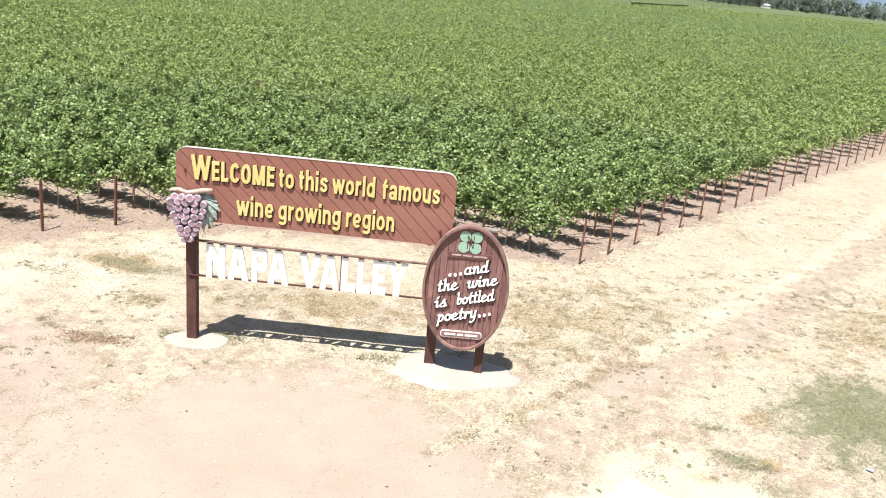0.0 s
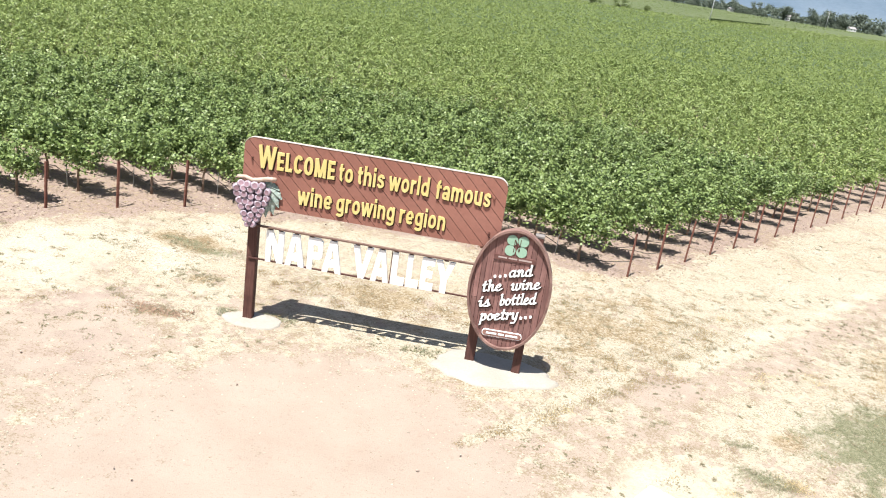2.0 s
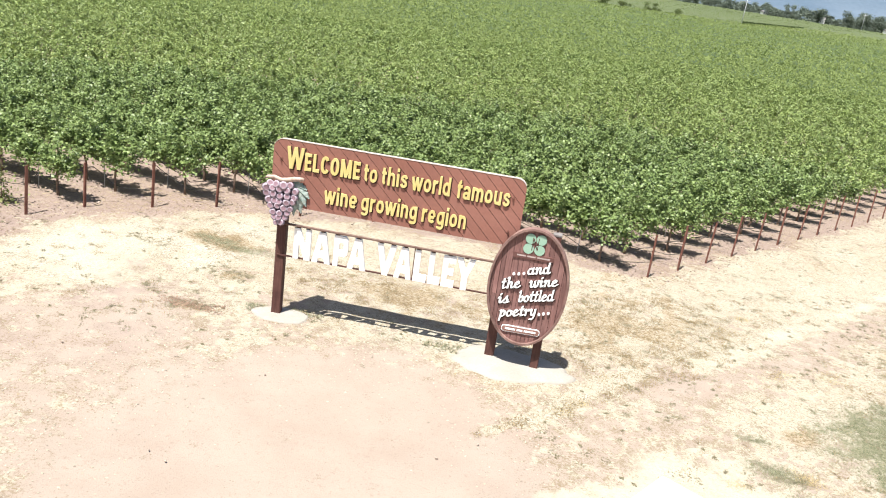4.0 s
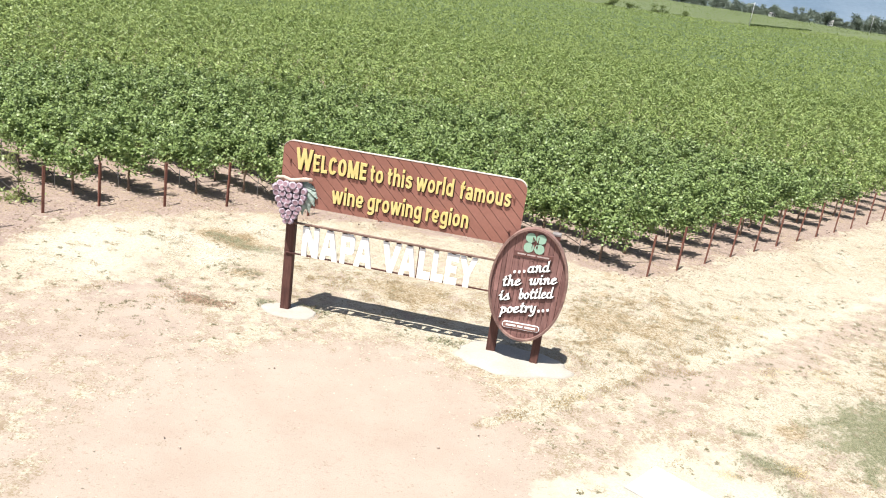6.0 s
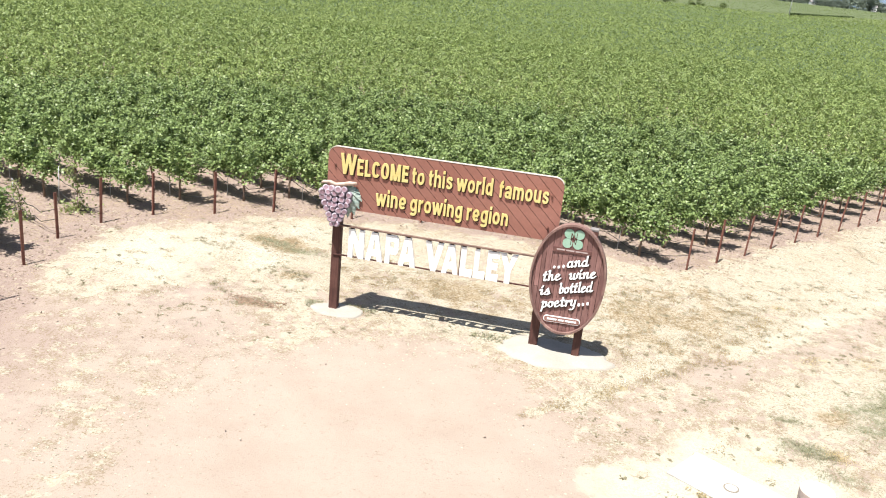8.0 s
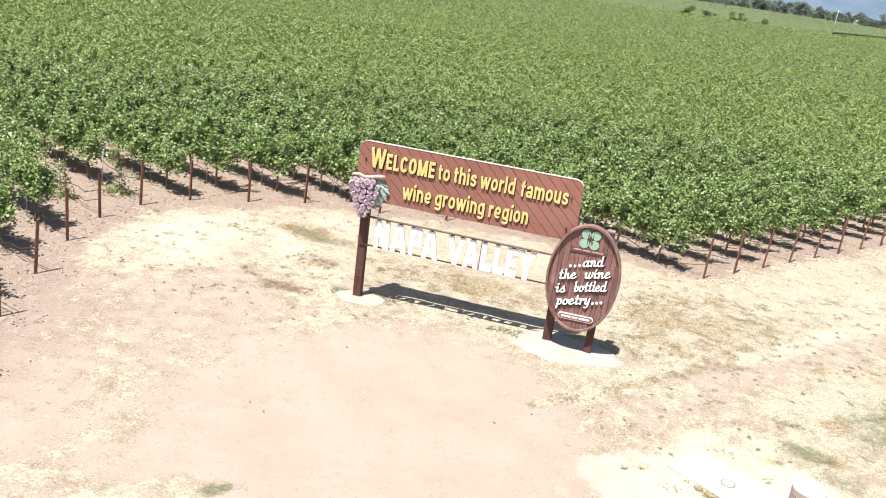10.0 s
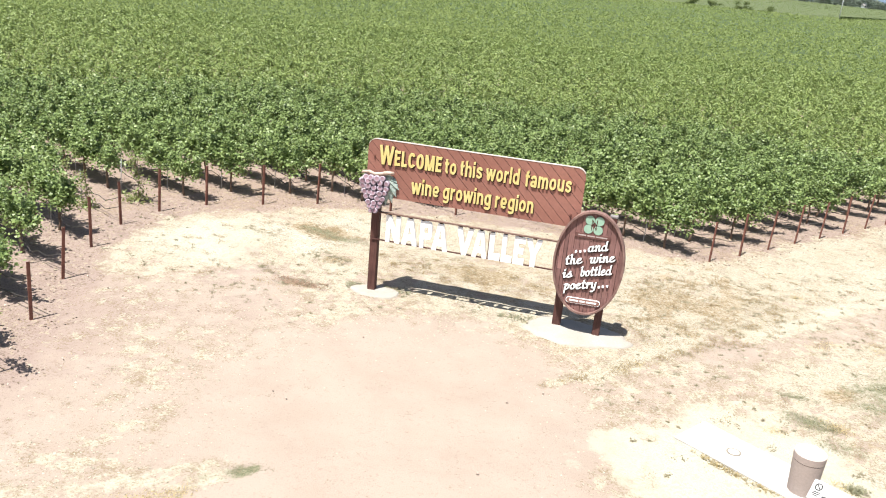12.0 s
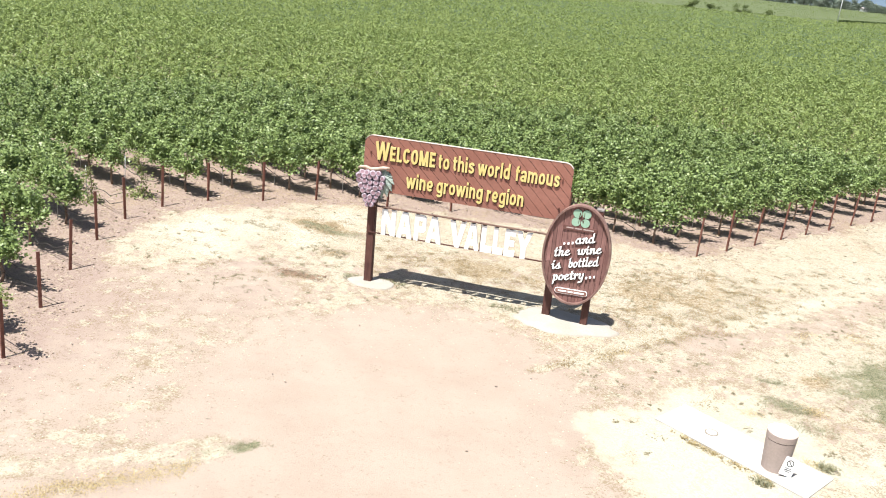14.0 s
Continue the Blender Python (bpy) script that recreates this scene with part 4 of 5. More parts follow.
# ---- the welcome sign ----
def build_sign():
    sign = thing("welcome_sign", "large brown wooden welcome sign with raised yellow lettering on posts", "sign")
    for x, y, top in ((0.02, 0.0, 3.72), (4.79, -0.06, 3.72)):
        part("post", box(bmesh.new(), x - 0.10, x + 0.10, y - 0.09, y + 0.09, -0.15, top, 0.012), POST, sign, "dark-stained square timber post")
    for z in (2.72, 3.55):
        part("batten", box(bmesh.new(), -0.15, 4.95, -0.12, -0.092, z - 0.06, z + 0.06), BACKING, sign, "dark batten behind the board")
    outline = round_rect(-0.215, 4.995, 2.535, 3.925, 0.21)
    board = part("board", slab(bmesh.new(), [(2.39 + (x - 2.39) * 0.997, 3.23 + (z - 3.23) * 0.992) for x, z in outline], -0.168, -0.12), BACKING, sign, "brown board of diagonal planks")
    q = math.sqrt(0.5)
    lo = min((x + z) * q for x, z in outline)
    hi = max((x + z) * q for x, z in outline)
    step = 0.1917
    d = 4.555 - step * math.ceil((4.555 - lo) / step)
    while d < hi:
        p = clip(clip(outline, q, q, d + step - 0.005), -q, -q, -(d + 0.005))
        if len(p) > 2:
            part("plank", slab(bmesh.new(), p, -0.20, -0.165), BOARD, board)
        d += step
    # thin pale cap along the top
    cap = bmesh.new()
    arc = [p for p in outline if p[1] > 3.80]
    arc.sort()
    ring = []
    for x, z in arc:
        nx, nz = x - min(max(x, -0.005), 4.785), z - 3.715
        l = math.hypot(nx, nz)
        ring.append([cap.verts.new((x + nx / l * o, yy, z + nz / l * o)) for o, yy in ((0.001, -0.206), (0.012, -0.206), (0.012, -0.115), (0.001, -0.115))])
    for a, b in zip(ring, ring[1:]):
        for k in range(4):
            cap.faces.new((a[k], b[k], b[(k + 1) % 4], a[(k + 1) % 4]))
    cap.faces.new(ring[0])
    cap.faces.new(ring[-1][::-1])
    bmesh.ops.recalc_face_normals(cap, faces=cap.faces[:])
    part("cap", cap, TOPEDGE, board, "thin pale cap along the top edge")
    for x, z in ((-0.045, 3.525), (4.765, 3.525), (4.77, 2.825)):
        b = bmesh.new()
        bmesh.ops.create_cone(b, cap_ends=True, segments=8, radius1=0.028, radius2=0.022, depth=0.03, matrix=pose(x, -0.212, z, 90))
        bmesh.ops.create_cone(b, cap_ends=True, segments=6, radius1=0.014, radius2=0.014, depth=0.03, matrix=pose(x, -0.235, z, 90))
        part("bolt", b, RUST, board, "rusty bolt head")
    yl = "raised yellow letter"
    heavy, bold = (0.098, 0.083, 0), (0.117, 0.100, 0)
    # dark copies set right and down paint the yellow letters' cast shadow
    word("W", sans, 0.075, 0.455, 0.455, (0, 3.345), -0.2, 0.034, (0.080, 0.07, 0), YELLOW, board, label=yl, backing=EDGESHADOW, edge=0.03, drop=(0.013, -0.014))
    word("ELCOME", sans, 0.465, 1.635, 0.365, (0, 3.352), -0.2, 0.034, heavy, YELLOW, board, label=yl, backing=EDGESHADOW, edge=0.03, drop=(0.013, -0.014))
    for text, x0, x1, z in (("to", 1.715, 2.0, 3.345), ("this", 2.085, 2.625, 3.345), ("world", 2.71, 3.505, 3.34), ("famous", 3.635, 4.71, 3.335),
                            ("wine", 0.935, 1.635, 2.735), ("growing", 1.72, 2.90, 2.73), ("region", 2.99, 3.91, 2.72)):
        word(text, sans, x0, x1, 0.272, (0, z), -0.2, 0.034, bold, YELLOW, board, label=yl, backing=EDGESHADOW, edge=0.03, drop=(0.013, -0.014))
    # rails and the white letters between them
    part("rail", box(bmesh.new(), 0.10, 4.69, -0.175, -0.115, 2.105, 2.142, 0.006), RAIL, sign, "brown timber rail")
    part("rail", box(bmesh.new(), -0.03, 4.69, -0.118, -0.078, 1.380, 1.406), POST, sign, "thin dark lower rail")
    wide = [("N", 0.335, 0.705), ("A", 0.75, 1.155), ("P", 1.215, 1.53), ("A", 1.53, 1.93), ("V", 2.14, 2.555), ("A", 2.545, 2.915), ("L", 2.955, 3.235), ("L", 3.265, 3.52), ("E", 3.555, 3.82), ("Y", 3.835, 4.225)]
    for ch, x0, x1 in wide:
        b = bmesh.new()
        for k, poly in enumerate(block_shape(ch)):
            slab(b, [(x0 + u * (x1 - x0), 1.388 + w * 0.682) for u, w in poly], -0.142 - 0.001 * k, -0.095 + 0.001 * k)
        block = part("letter", b, WHITE, sign, "thick white block letter")
        for x in ((x0 + 0.08, x1 - 0.08) if ch in "NV" else ((x0 + x1) / 2,) if ch != "L" and ch != "P" else (x0 + 0.06,)):
            part("bracket", box(bmesh.new(), x - 0.045, x + 0.045, -0.118, -0.10, 2.06, 2.103), POST, block)
    part("seam_rod", box(bmesh.new(), 2.93, 2.945, -0.14, -0.12, 1.40, 2.105), POST, sign)
    return sign


build_sign()


def build_grapes():
    g = thing("grape_ornament", "carved purple grape bunch with pale green leaf and tan branch", "ornament")
    # leaf behind the bunch: notched blades that hang from the branch, one over another
    b = bmesh.new()
    for k, (deg, length, width) in enumerate(((-18, 0.34, 0.10), (-36, 0.47, 0.13), (-54, 0.56, 0.14), (-70, 0.66, 0.15), (-84, 0.70, 0.13))):
        du, dv = math.cos(radians(deg)), math.sin(radians(deg))
        y, m = -0.232 - 0.008 * (k % 3), 9
        spine = [b.verts.new((0.24 + du * length * t / m, y - 0.035 * math.sin(math.pi * (t + 1) / (m + 2)), 3.05 + dv * length * t / m)) for t in range(m + 1)]
        for side in (-1, 1):
            edge = []
            for t in range(m + 1):
                w = side * width * math.sin(math.pi * (0.12 + 0.86 * t / m)) * (1.0 if t % 2 else 0.72)
                edge.append(b.verts.new((0.24 + du * length * t / m - dv * w, y + 0.012, 3.05 + dv * length * t / m + du * w)))
            low = [b.verts.new((v.co.x, -0.203, v.co.z)) for v in edge]
            for t in range(m):
                b.faces.new((spine[t], spine[t + 1], edge[t + 1], edge[t]))
                b.faces.new((edge[t], edge[t + 1], low[t + 1], low[t]))
    bmesh.ops.recalc_face_normals(b, faces=b.faces[:])
    part("leaf", b, ORNLEAF, g, "pale green carved leaf")
    b = bmesh.new()
    tube(b, [(-0.34, -0.27, 3.06), (-0.28, -0.28, 3.115), (-0.12, -0.29, 3.135), (0.02, -0.29, 3.085), (0.18, -0.29, 3.12), (0.33, -0.28, 3.155), (0.48, -0.27, 3.17), (0.50, -0.27, 3.15)], [0.018, 0.036, 0.042, 0.050, 0.046, 0.050, 0.040, 0.02], 8)
    tube(b, [(0.0, -0.29, 3.10), (0.03, -0.30, 3.03), (0.02, -0.28, 2.95)], [0.035, 0.03, 0.02], 7)
    part("branch", b, BRANCH, g, "tan carved branch")
    b = bmesh.new()
    rings = [[b.verts.new((r * math.cos(k * math.tau / 9), y, r * math.sin(k * math.tau / 9))) for k in range(9)] for r, y in ((0.30, -0.74), (0.56, -0.77), (0.72, -0.82), (0.90, -0.62), (1.0, -0.2), (0.96, 0.3))]
    b.faces.new(rings[0])
    for r0, r1 in zip(rings, rings[1:]):
        for k in range(9):
            b.faces.new((r0[k], r0[(k + 1) % 9], r1[(k + 1) % 9], r1[k]))
    bmesh.ops.recalc_face_normals(b, faces=b.faces[:])
    for f in b.faces:
        f.smooth = True
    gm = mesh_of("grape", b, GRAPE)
    r = random.Random(4)
    bunch = part("bunch", slab(bmesh.new(), [(-0.22, 2.95), (0.26, 2.95), (0.27, 2.7), (0.06, 2.16), (0.0, 2.16), (-0.22, 2.7)], -0.27, -0.203), GRAPEBACK, g, "carved bunch of purple grapes")
    rows = [(3.00, -0.20, 0.22, 4), (2.90, -0.30, 0.33, 5), (2.77, -0.27, 0.34, 5), (2.64, -0.22, 0.29, 5), (2.52, -0.17, 0.25, 4), (2.40, -0.12, 0.20, 3), (2.29, -0.08, 0.14, 3), (2.18, -0.02, 0.09, 2)]
    for i, (z, a, c, n) in enumerate(rows):
        for k in range(n):
            x = a + (c - a) * (k / (n - 1)) + r.uniform(-0.012, 0.012)
            s = r.uniform(0.082, 0.096) * (1 - 0.025 * i)
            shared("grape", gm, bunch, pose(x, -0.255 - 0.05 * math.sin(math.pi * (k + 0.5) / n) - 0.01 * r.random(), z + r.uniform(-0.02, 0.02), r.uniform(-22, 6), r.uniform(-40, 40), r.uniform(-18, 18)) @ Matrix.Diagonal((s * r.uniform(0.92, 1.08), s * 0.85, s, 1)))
    return g


build_grapes()


# ---- the barrel-head sign ----
def build_barrel():
    m = pose(5.355, -0.36, 0, 0, 0, -3)
    s = thing("barrel_head_sign", "oval dark red-brown barrel-head sign with white script lettering", "sign", m)
    cz, A, B = 1.80, 0.81, 1.255
    part("post", box(bmesh.new(), 0.31, 0.48, 0.04, 0.19, -0.15, 2.93, 0.01), POST, s, "dark-stained timber leg")
    part("post_cap", box(bmesh.new(), 0.305, 0.485, 0.035, 0.195, 2.932, 2.985, 0.01), CAPGREY, s, "small grey cap on the leg")
    head = part("barrel_head", slab(bmesh.new(), ellipse(0, cz, A - 0.03, B - 0.03), -0.02, 0.035), BACKING, s, "oval head of vertical staves")
    # face planks
    face = ellipse(0, cz, A - 0.038, B - 0.038, 60)
    r = random.Random(8)
    x = -A
    while x < A:
        w = r.choice((0.085, 0.10, 0.115, 0.13))
        p = clip(clip(face, 1, 0, x + w - 0.004), -1, 0, -(x + 0.004))
        if len(p) > 2:
            y = -0.05 - r.uniform(0, 0.007)
            cut = r.uniform(1.2, 2.6) if r.random() < 0.2 else None
            if cut:
                for q in (clip(p, 0, 1, cut - 0.004), clip(p, 0, -1, -(cut + 0.004))):
                    if len(q) > 2:
                        part("stave", slab(bmesh.new(), q, y - r.uniform(0, 0.008), -0.018), BARREL, head)
            else:
                part("stave", slab(bmesh.new(), p, y, -0.018), BARREL, head)
        x += w
    # rim in short segments
    n = 46
    for k in range(n):
        a0, a1 = (k + 0.012) / n * math.tau, (k + 0.988) / n * math.tau
        b = bmesh.new()
        rr = 0.004 * r.random()
        q = [[((A + o) * math.cos(a), cz + (B + o) * math.sin(a)) for o in (-0.042, rr)] for a in (a0, (a0 + a1) / 2, a1)]
        poly = [q[0][0], q[1][0], q[2][0], q[2][1], q[1][1], q[0][1]]
        slab(b, poly, -0.115 - 0.005 * r.random(), 0.05)
        part("rim_block", b, HOOP, head)
    yf = -0.066
    for dx, dz in ((-0.103, 0.108), (0.112, 0.114), (-0.118, -0.104), (0.103, -0.104)):
        part("leaf_disc", slab(bmesh.new(), ellipse(0.0 + dx, 2.725 + dz, 0.104, 0.104, 24), yf - 0.012 - 0.002 * (dx > 0), yf + 0.02), MINT, s, "mint green round clover disc")
    part("emblem_bar", slab(bmesh.new(), [(-0.058, 2.60), (-0.045, 2.60), (-0.045, 2.86), (-0.058, 2.86)], yf - 0.018, yf), DARKBROWN, s)
    part("emblem_bar", slab(bmesh.new(), [(-0.058, 2.86), (-0.042, 2.86), (0.062, 2.62), (0.046, 2.62)], yf - 0.019, yf), DARKBROWN, s)
    part("emblem_bar", slab(bmesh.new(), [(0.050, 2.62), (0.063, 2.62), (0.068, 2.87), (0.055, 2.87)], yf - 0.0175, yf), DARKBROWN, s)
    strip = part("name_strip", slab(bmesh.new(), [(-0.40, 2.405), (0.41, 2.425), (0.41, 2.525), (-0.40, 2.505)], yf - 0.012, yf + 0.03), STRIP, s, "brown strip with small pale print")
    for x0, x1 in ((-0.32, -0.15), (-0.12, 0.05), (0.08, 0.33)):
        part("print_bar", slab(bmesh.new(), [(x0, 2.452 + 0.02 * x0), (x1, 2.452 + 0.02 * x1), (x1, 2.482 + 0.02 * x1), (x0, 2.482 + 0.02 * x0)], yf - 0.015, yf - 0.010), GREYTEXT, strip)
    lab = "raised white script letter"
    # dark outline, dropped a little to paint the script's shadow as well
    for text, x0, x1, foot in (("and", -0.06, 0.385, (0.001, 2.096)), ("the", -0.535, -0.155, (-0.441, 1.704)), ("wine", 0.02, 0.57, (0.116, 1.846)), ("is", -0.55, -0.335, (-0.483, 1.37)), ("bottled", -0.155, 0.55, (-0.08, 1.482)), ("poetry", -0.485, 0.262, (-0.243, 1.13))):
        word(text, script, x0, x1, 0.138, foot, yf, 0.026, (0.122, 0.075, 25), WHITE, s, 14.5, 0.30, 0.0, lab, EDGESHADOW, 0.10, (0.006, -0.012))
    for x, z in ((-0.32, 2.043), (-0.222, 2.062), (-0.123, 2.095), (0.317, 1.291), (0.405, 1.322), (0.497, 1.354)):
        part("dot", slab(bmesh.new(), ellipse(x, z, 0.027, 0.027, 12), yf - 0.026, yf + 0.02), WHITE, s, "white dot")
    def tilt(poly):
        return [(x, z + 0.038 * x) for x, z in poly]

    plaque = part("plaque", slab(bmesh.new(), tilt(round_rect(-0.395, 0.40, 0.795, 0.935, 0.065, 4)), yf - 0.014, yf + 0.03), WHITE, s, "small pale rounded plaque")
    part("plaque_face", slab(bmesh.new(), tilt(round_rect(-0.38, 0.385, 0.808, 0.922, 0.05, 4)), yf - 0.018, yf), BARS, plaque)
    for x0, x1 in ((-0.31, -0.10), (-0.07, 0.05), (0.08, 0.32)):
        part("print_bar", slab(bmesh.new(), tilt([(x0, 0.845), (x1, 0.845), (x1, 0.885), (x0, 0.885)]), yf - 0.022, yf - 0.016), WHITE, s)
    return s


build_barrel()


# ---- concrete pads, slab, bin ----
def pad(name, cx, cy, a, b, h, seed, label, power=2.0, wavy=1.0):
    r = random.Random(seed)
    ph = [r.uniform(0, 6) for _ in range(4)]
    bm = bmesh.new()
    n, rings = 56, []
    jag = [r.uniform(-0.022, 0.022) for _ in range(n)]
    for size, z in ((0.55, h + 0.010), (0.86, h), (0.96, h * 0.55), (1.01, -0.004), (1.03, -0.06)):
        ring = []
        for k in range(n):
            t = k / n * math.tau
            w = 1 + wavy * (0.06 * math.sin(3 * t + ph[0]) + 0.05 * math.sin(5 * t + ph[1]) + 0.035 * math.sin(11 * t + ph[2])) + jag[k] * size * size
            c, s = math.cos(t), math.sin(t)
            x, y = a * w * math.copysign(abs(c) ** (2 / power), c), b * w * math.copysign(abs(s) ** (2 / power), s)
            ring.append(bm.verts.new((cx + x * size, cy + y * size, z + 0.004 * r.random())))
        rings.append(ring)
    bm.faces.new(rings[0])
    for r0, r1 in zip(rings, rings[1:]):
        for k in range(n):
            bm.faces.new((r0[k], r0[(k + 1) % n], r1[(k + 1) % n], r1[k])).smooth = True
    bmesh.ops.recalc_face_normals(bm, faces=bm.faces[:])
    return tagged(new(name, mesh_of(name, bm, CONCRETE)), label, "footing")


pad("concrete_pad", 5.28, -0.32, 1.24, 0.70, 0.032, 3, "pale irregular concrete pad under the barrel sign")
pad("concrete_pad", 0.14, -0.08, 0.62, 0.38, 0.010, 6, "pale irregular concrete pad under the sign post", wavy=0.45)


def build_slab():
    s = thing("concrete_slab", "sun-bleached white concrete slab strip in the dry ground", "slab", pose(9.15, -4.62, 0, 0, 0, -33.5))
    part("slab_top", box(bmesh.new(), -1.50, 1.60, -0.52, 0.52, -0.08, 0.012, 0.006), WHITECONC, s)
    b = bmesh.new()
    bmesh.ops.create_cone(b, cap_ends=True, segments=24, radius1=0.108, radius2=0.105, depth=0.014, matrix=pose(-0.55, -0.02, 0.016))
    part("access_cover", b, WHITECONC, s, "round utility cover")
    ring = bmesh.new()
    bmesh.ops.create_cone(ring, cap_ends=True, segments=24, radius1=0.132, radius2=0.13, depth=0.014, matrix=pose(-0.55, -0.02, 0.0125))
    part("cover_ring", ring, COVER, s, "worn round cover ring")
    return s


build_slab()


def lathe(profile, n=32):
    bm = bmesh.new()
    rings = [[bm.verts.new((r * math.cos(k * math.tau / n), r * math.sin(k * math.tau / n), z)) for k in range(n)] for r, z in profile]
    for a, b in zip(rings, rings[1:]):
        for k in range(n):
            bm.faces.new((a[k], a[(k + 1) % n], b[(k + 1) % n], b[k])).smooth = n < 48
    bm.faces.new(rings[0][::-1])
    bm.faces.new(rings[-1])
    for e in bm.edges:
        level = abs(e.verts[0].co.z - e.verts[1].co.z) < 1e-6
        e.smooth = not level or e.calc_face_angle(0) < radians(4)
    return bm


def build_bin():
    b = thing("litter_bin", "round taupe concrete litter bin with a flat pale lid", "bin", pose(9.745, -5.12, 0.012) @ Matrix.Diagonal((1.04, 1.04, 1.03, 1)))
    part("body", lathe([(0.218, 0.0), (0.25, 0.585)], 48), BINMAT, b)
    part("groove", lathe([(0.238, 0.58), (0.238, 0.60)], 48), DARKBROWN, b)
    part("lid_ring", lathe([(0.2515, 0.600), (0.2545, 0.715)], 48), BINMAT, b)
    part("lid", lathe([(0.253, 0.714), (0.249, 0.734), (0.228, 0.746), (0.1, 0.752)], 48), BINLID, b, "pale flat lid")
    n = thing("notice_card", "white notice card with a round prohibition symbol leaning on the bin", "notice", pose(9.89, -5.385, 0.042, -9, 15, 8) @ Matrix.Scale(0.88, 4))
    part("card", slab(bmesh.new(), [(-0.13, 0), (0.13, 0), (0.13, 0.40), (-0.13, 0.40)], -0.006, 0.006), WHITE, n)
    ringb = bmesh.new()
    for k in range(24):
        a0, a1 = k / 24 * math.tau, (k + 1) / 24 * math.tau
        slab(ringb, [(0.075 * math.cos(a0), 0.275 + 0.075 * math.sin(a0)), (0.075 * math.cos(a1), 0.275 + 0.075 * math.sin(a1)), (0.055 * math.cos(a1), 0.275 + 0.055 * math.sin(a1)), (0.055 * math.cos(a0), 0.275 + 0.055 * math.sin(a0))], -0.010, -0.004)
    part("symbol_ring", ringb, INK, n, "dark ring symbol")
    part("symbol_bar", slab(bmesh.new(), [(-0.05, 0.315), (-0.035, 0.325), (0.05, 0.235), (0.035, 0.225)], -0.0105, -0.004), INK, n)
    for z, w in ((0.155, 0.07), (0.12, 0.08), (0.085, 0.05)):
        part("print_bar", slab(bmesh.new(), [(-w, z), (w, z), (w, z + 0.016), (-w, z + 0.016)], -0.0098, -0.004), INK, n)


build_bin()


def build_can():
    can = thing("crushed_can", "small crushed pale blue drink can lying on the ground", "can", pose(12.55, -2.35, 0.005, 90, 0, 35))
    b = lathe([(0.022, -0.055), (0.032, -0.048), (0.030, -0.01), (0.024, 0.005), (0.031, 0.02), (0.032, 0.048), (0.024, 0.055)], 14)
    for v in b.verts:
        v.co.y *= 0.72
        v.co.x += 0.012 * math.sin(v.co.z * 40)
    part("body", b, CANPAINT, can)
    part("lid", lathe([(0.021, 0.0552), (0.021, 0.0575)], 14), METAL, can, "bare metal lid")


build_can()


# ---- grass, weeds, stones ----
def blades(name, spots, mat, label, rng, h=(0.05, 0.12), per=9, spread=0.07, width=0.008):
    """Tufts of narrow blades."""
    n = len(spots) * per
    base = np.repeat(spots, per, 0) + rng.normal(0, spread, (n, 2))
    a = rng.uniform(0, math.tau, n)
    hh = rng.uniform(h[0], h[1], n)
    lean = rng.uniform(0.9, 2.2, n) * hh
    gz = ground_z(base[:, 0], base[:, 1])
    w = rng.uniform(0.6, 1.4, n) * width
    v = np.zeros((n, 3, 3))
    v[:, 0, 0], v[:, 0, 1] = base[:, 0] - np.sin(a) * w, base[:, 1] + np.cos(a) * w
    v[:, 1, 0], v[:, 1, 1] = base[:, 0] + np.sin(a) * w, base[:, 1] - np.cos(a) * w
    v[:, 2, 0], v[:, 2, 1], v[:, 2, 2] = base[:, 0] + np.cos(a) * lean, base[:, 1] + np.sin(a) * lean, gz + hh
    v[:, :2, 2] = (gz - 0.006)[:, None]
    tagged(new(name, mesh_np(name, v.reshape(-1, 3), np.arange(n * 3).reshape(-1, 3), mat)), label, "grass", kind="stuff")


def scatter(n, cx, cy, a, b, turn, rng):
    r, t = np.sqrt(rng.rand(n)), rng.uniform(0, math.tau, n)
    u, v = a * r * np.cos(t), b * r * np.sin(t)
    c, s = math.cos(radians(turn)), math.sin(radians(turn))
    return np.stack((cx + u * c - v * s, cy + u * s + v * c), 1)


